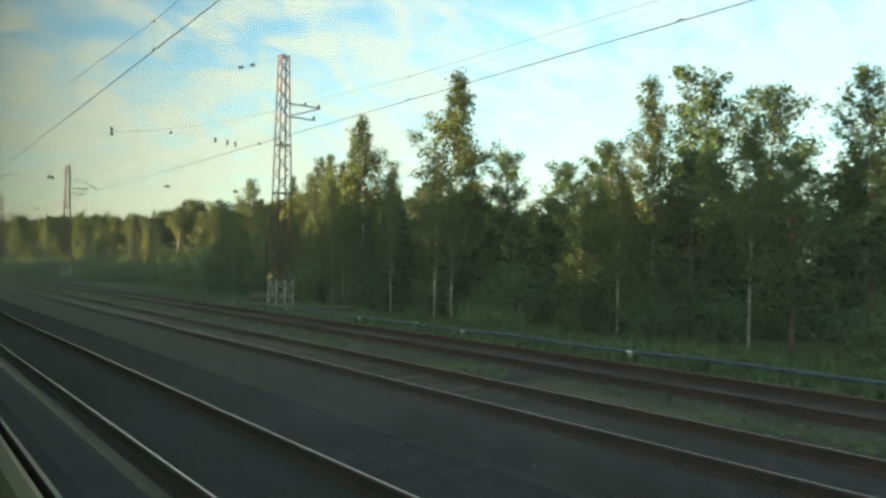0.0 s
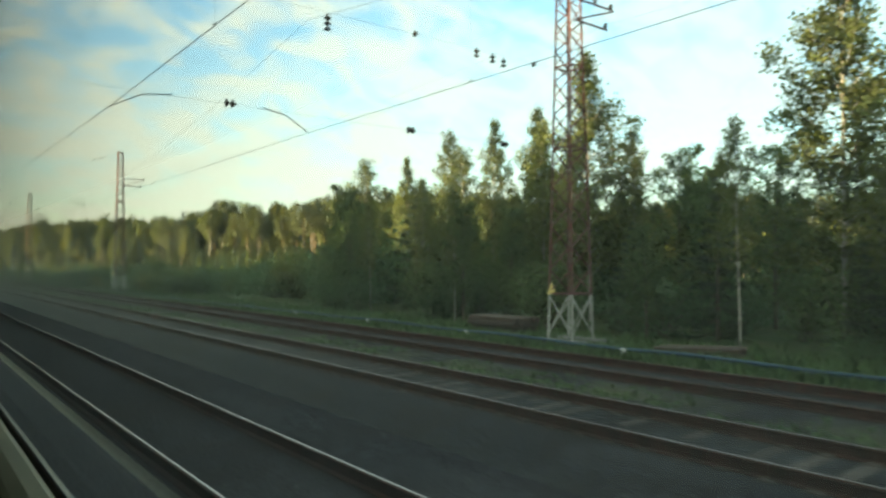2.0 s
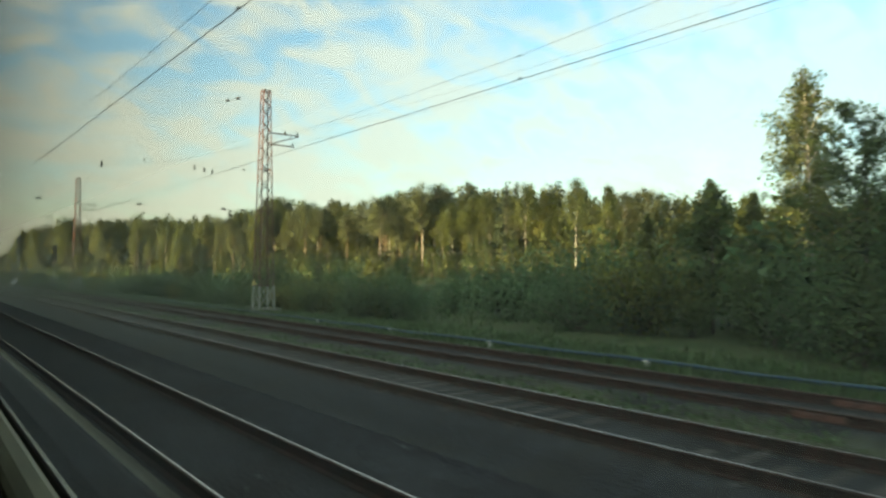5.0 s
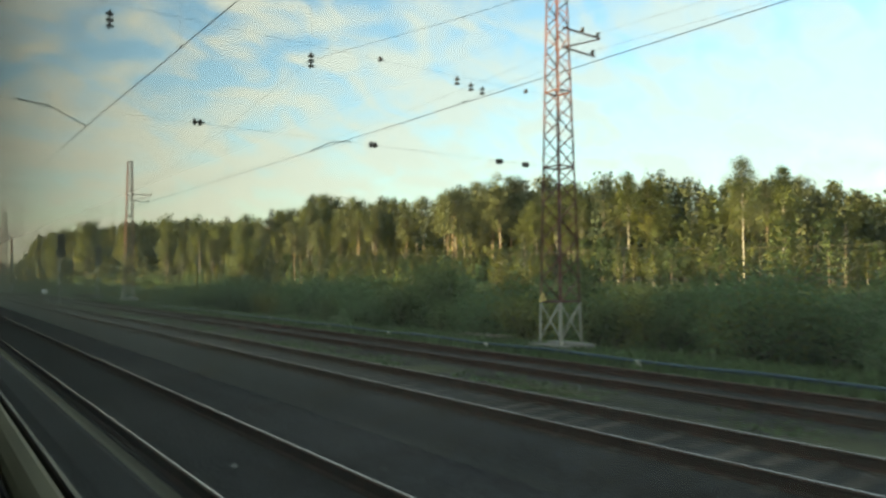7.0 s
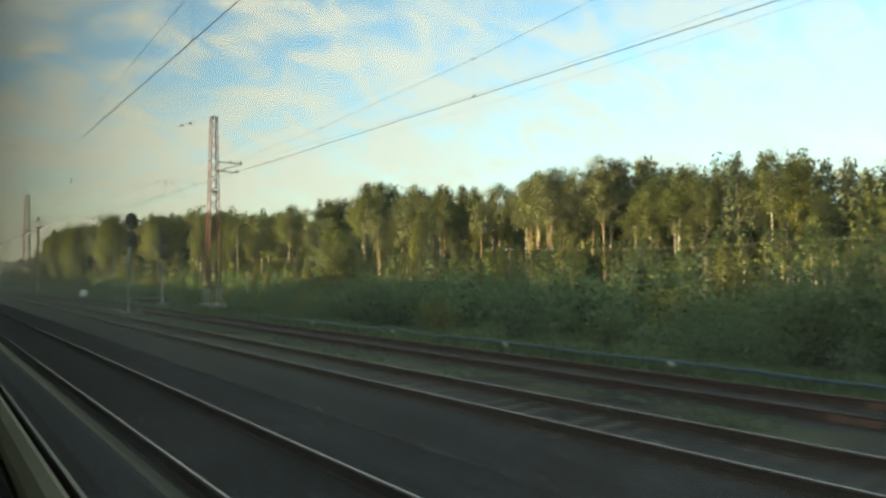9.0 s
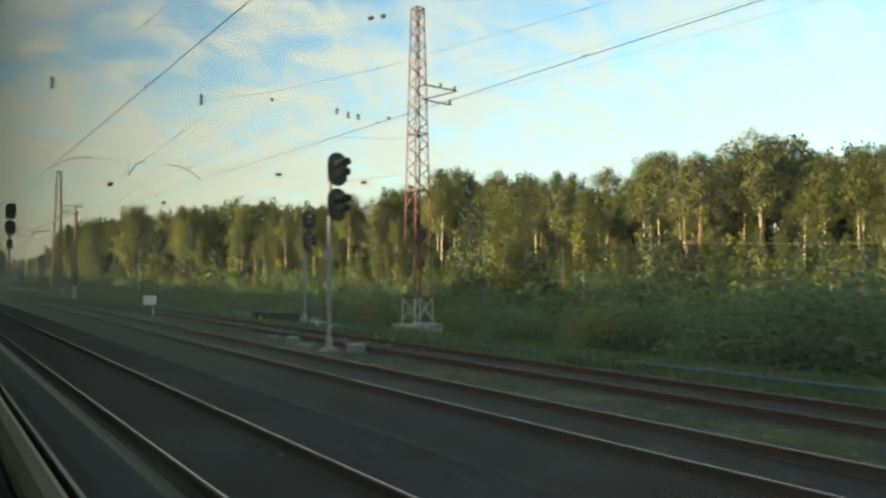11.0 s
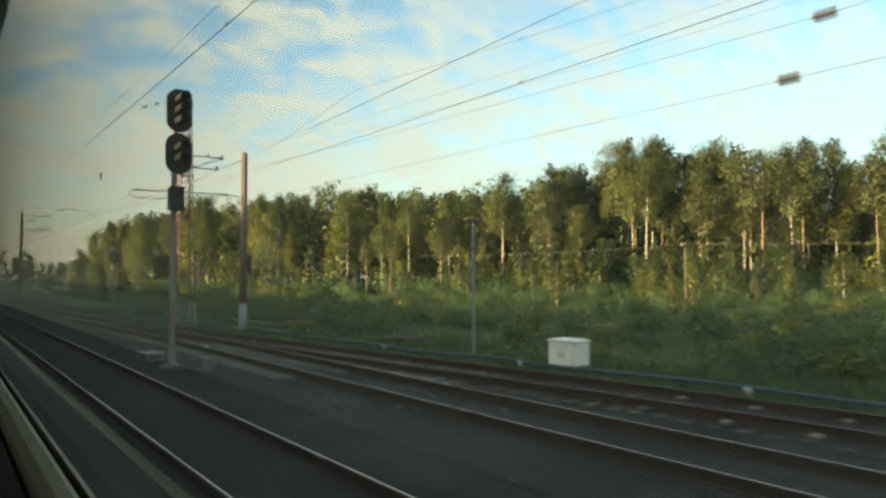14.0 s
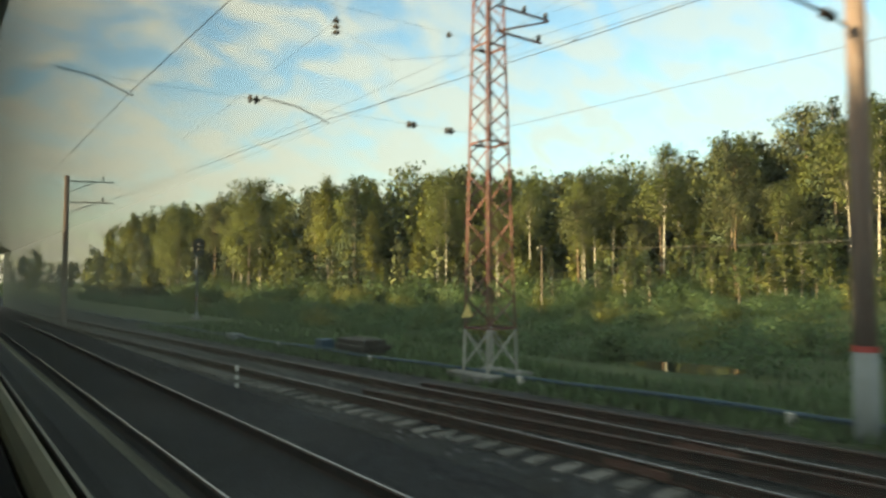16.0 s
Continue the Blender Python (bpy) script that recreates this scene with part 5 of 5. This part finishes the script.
def shrub_stuff():
    V, NR, MI = [], [], []
    for i, x, y, h, wide, turn in FAR_BUSH:
        lv = BUSH[i][0][2].reshape(-1, 3, 3)[::5].reshape(-1, 3)
        k, a = h / 3, radians(turn)
        R = np.array([[math.cos(a), -math.sin(a), 0], [math.sin(a), math.cos(a), 0], [0, 0, 1]])
        nr = round_normals(lv, 1.8, .72, .55) @ R.T
        big = lv.reshape(-1, 3, 3)
        c = big.mean(1, keepdims=True)
        lv = ((big - c) * 1.85 + c).reshape(-1, 3)
        V.append((lv * [k * wide, k * wide, k]) @ R.T + [x, y, land(x, y)])
        NR.append(nr); MI += [i] * (len(lv) // 3)
    V = np.concatenate(V)
    F = np.arange(len(V)).reshape(-1, 3)
    me = mesh_np("meadow_shrubs", V, F, LEAF_BUSH)
    for m in (LEAF_ASPEN, LEAF_BUSH, LEAF_YELLOW):
        me.materials.append(m)
    me.polygons.foreach_set("material_index", np.array(MI, np.int32))
    me.polygons.foreach_set("use_smooth", np.ones(len(F), bool))
    me.update()
    me.normals_split_custom_set_from_vertices(np.concatenate(NR).astype(np.float32))
    tagged(new("meadow_shrubs", me), "thicket of willow shrubs across the wet meadow", "shrubs", kind="stuff")


shrub_stuff()

# ---------------------------------------------------------------- grass


def grass(name, count, region, h, label, seed):
    r = np.random.default_rng(seed)
    P = []
    while len(P) < count:
        x, y = region(r)
        P.append((x, y, land(x, y)))
    P = np.array(P)
    n = len(P)
    a = r.uniform(0, 6.283, n)
    w = r.uniform(.012, .03, n) * (1 + h)
    hh = h * r.uniform(.45, 1.3, n)
    lean = r.normal(0, .28, (n, 2)) * hh[:, None]
    side = np.stack([np.cos(a) * w, np.sin(a) * w, 0 * w], 1)
    top = P + np.stack([lean[:, 0], lean[:, 1], hh], 1)
    v = np.stack([P - side, P + side, top], 1).reshape(-1, 3)
    f = np.arange(3 * n).reshape(n, 3)
    up = np.tile([0., 0., 1.], (len(v), 1)) + np.random.default_rng(seed + 9).normal(size=(n, 3)).repeat(3, axis=0) * .35
    up /= np.linalg.norm(up, axis=1)[:, None]
    return tagged(new(name, mesh_np(name, v, f, GRASS, up)), label, "grass", kind="stuff")


def strip(r):
    while True:
        y = r.uniform(0, 245)
        x = pipe_x(y) - .3 + abs(r.normal(0, 2.6))
        if (x > pipe_x(y) + 1.5 or not 159 < y < 174) and ((x - 19) / 4.2) ** 2 + ((y - 215.5) / 6.5) ** 2 > 1:
            return x, y


def fringe(r):
    y = r.uniform(-5, 245)
    return pipe_x(y) + r.uniform(-.75, .35), y


def weeds(r):
    while True:
        x, y = 10.55 + r.normal(0, .5), r.uniform(0, 172)
        if noise.noise(Vector((x * .45, y * .45, 5))) > -.08 and abs(x - track3(y) + .8) > .2 and x > 9.7:
            return x, y


def meadow(r):
    while True:
        y = r.uniform(80, 300)
        x = 17 + r.random() ** 1.5 * (edge_x(y) - 18)
        if ((x - 19) / 4.2) ** 2 + ((y - 215.5) / 6.5) ** 2 > 1:
            return x, y


grass("verge_grass", 110000, strip, .30, "uncut grass along the pipe", 1)
grass("track_weeds", 12000, weeds, .085, "low weeds between the tracks", 2)
grass("pipe_grass", 36000, fringe, .24, "short bright grass growing round the pipe posts", 4)
grass("meadow_grass", 80000, meadow, .36, "tall reedy grass on the wet meadow", 3)

# ---------------------------------------------------------------- window sill of the train


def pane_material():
    """Window glass with a thin dust film, glowing in daylight to imitate reflected haze."""
    m = bpy.data.materials.new("dust_haze_glass")
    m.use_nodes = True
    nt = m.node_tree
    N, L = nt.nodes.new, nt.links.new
    clear, dust_haze, mix = N("ShaderNodeBsdfGlass"), N("ShaderNodeBsdfTranslucent"), N("ShaderNodeMixShader")
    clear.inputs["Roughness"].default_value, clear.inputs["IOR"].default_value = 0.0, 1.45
    dust_haze.inputs[0].default_value = (.49, .55, .54, 1)
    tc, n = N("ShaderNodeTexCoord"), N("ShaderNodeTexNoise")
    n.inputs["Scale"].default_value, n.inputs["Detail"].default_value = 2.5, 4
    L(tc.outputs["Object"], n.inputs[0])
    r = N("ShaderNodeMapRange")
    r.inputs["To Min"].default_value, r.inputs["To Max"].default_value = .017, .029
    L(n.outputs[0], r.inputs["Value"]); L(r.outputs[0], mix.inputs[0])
    L(clear.outputs[0], mix.inputs[1]); L(dust_haze.outputs[0], mix.inputs[2])
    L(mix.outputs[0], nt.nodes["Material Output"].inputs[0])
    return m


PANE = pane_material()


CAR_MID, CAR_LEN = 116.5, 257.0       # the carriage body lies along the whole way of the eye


def carriage():
    # Ceiling, floor and far wall are added to keep the pane's reflections dark.
    for name, c, size, mat, label in (
            ("train_ceiling", (-1.13, EYE_Z + 1.47), (2.8, .08), PANEL, "pale ceiling panel of the train carriage"),
            ("train_floor", (-1.13, EYE_Z - 1.29), (2.8, .1), RUBBER, "dark rubber floor of the train carriage"),
            # Unseen block, carried down almost to the ground to stop low sun.
            ("train_underframe_sun_block", (-1.15, 0.42), (2.5, 1.2), RUBBER, "unseen dark underframe deepened to stop sun under the carriage"),
            ("train_wall_far", (-2.5, EYE_Z + .09), (.06, 2.66), PANEL, "plain cream inner wall of the train carriage"),
            ("train_wall_window", (.222, EYE_Z - .81), (.04, .86), PANEL, "cream wall below the train window")):
        single(name, box(shape(), (c[0], CAR_MID, c[1]), (size[0], CAR_LEN, size[1]), .004), mat, label, "carriage panel", kind="structure")


PANEL = material("cream_carriage_panel", (.36, .34, .26), .5, 0, .1, 2, 40, .1)
carriage()


def sill():
    def run(name, prof, mat, label):
        v = [(x, y, EYE_Z + z) for y in (CAR_MID - CAR_LEN / 2, CAR_MID + CAR_LEN / 2) for x, z in prof]
        n = len(prof)
        f = [(k, k + 1, n + k + 1, n + k) for k in range(n - 1)]
        f += [tuple(range(n)), tuple(reversed(range(n, 2 * n))), (n - 1, 0, n, 2 * n - 1)]
        return single(name, (v, f), mat, label, "window sill", kind="structure")
    run("train_window_sill", [(.114, -.62), (.114, -.303), (.119, -.293), (.132, -.281), (.148, -.276), (.154, -.277), (.157, -.283), (.158, -.30), (.158, -.62)], SILL_PAINT, "cream-painted sill under the train window")
    g = single("train_window_pane", box(shape(), (.205, CAR_MID, EYE_Z + .53), (.006, CAR_LEN, 1.78), .001), PANE, "train window glass with a dust film that adds faint haze", "window pane", kind="structure")
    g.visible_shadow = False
    # Black strip added outside the sill to darken its reflection in the pane.
    run("train_window_dark_strip", [(.1585, -.62), (.1585, -.272), (.161, -.270), (.164, -.275), (.165, -.343), (.19, -.346), (.198, -.35), (.198, -.62)], RUBBER, "added black strip dimming the reflection of the sill in the glass")
    run("train_window_rubber", [(.05, -.62), (.05, -.32), (.06, -.308), (.105, -.303), (.112, -.311), (.112, -.62)], RUBBER, "black rubber strip inside the train window sill")


sill()
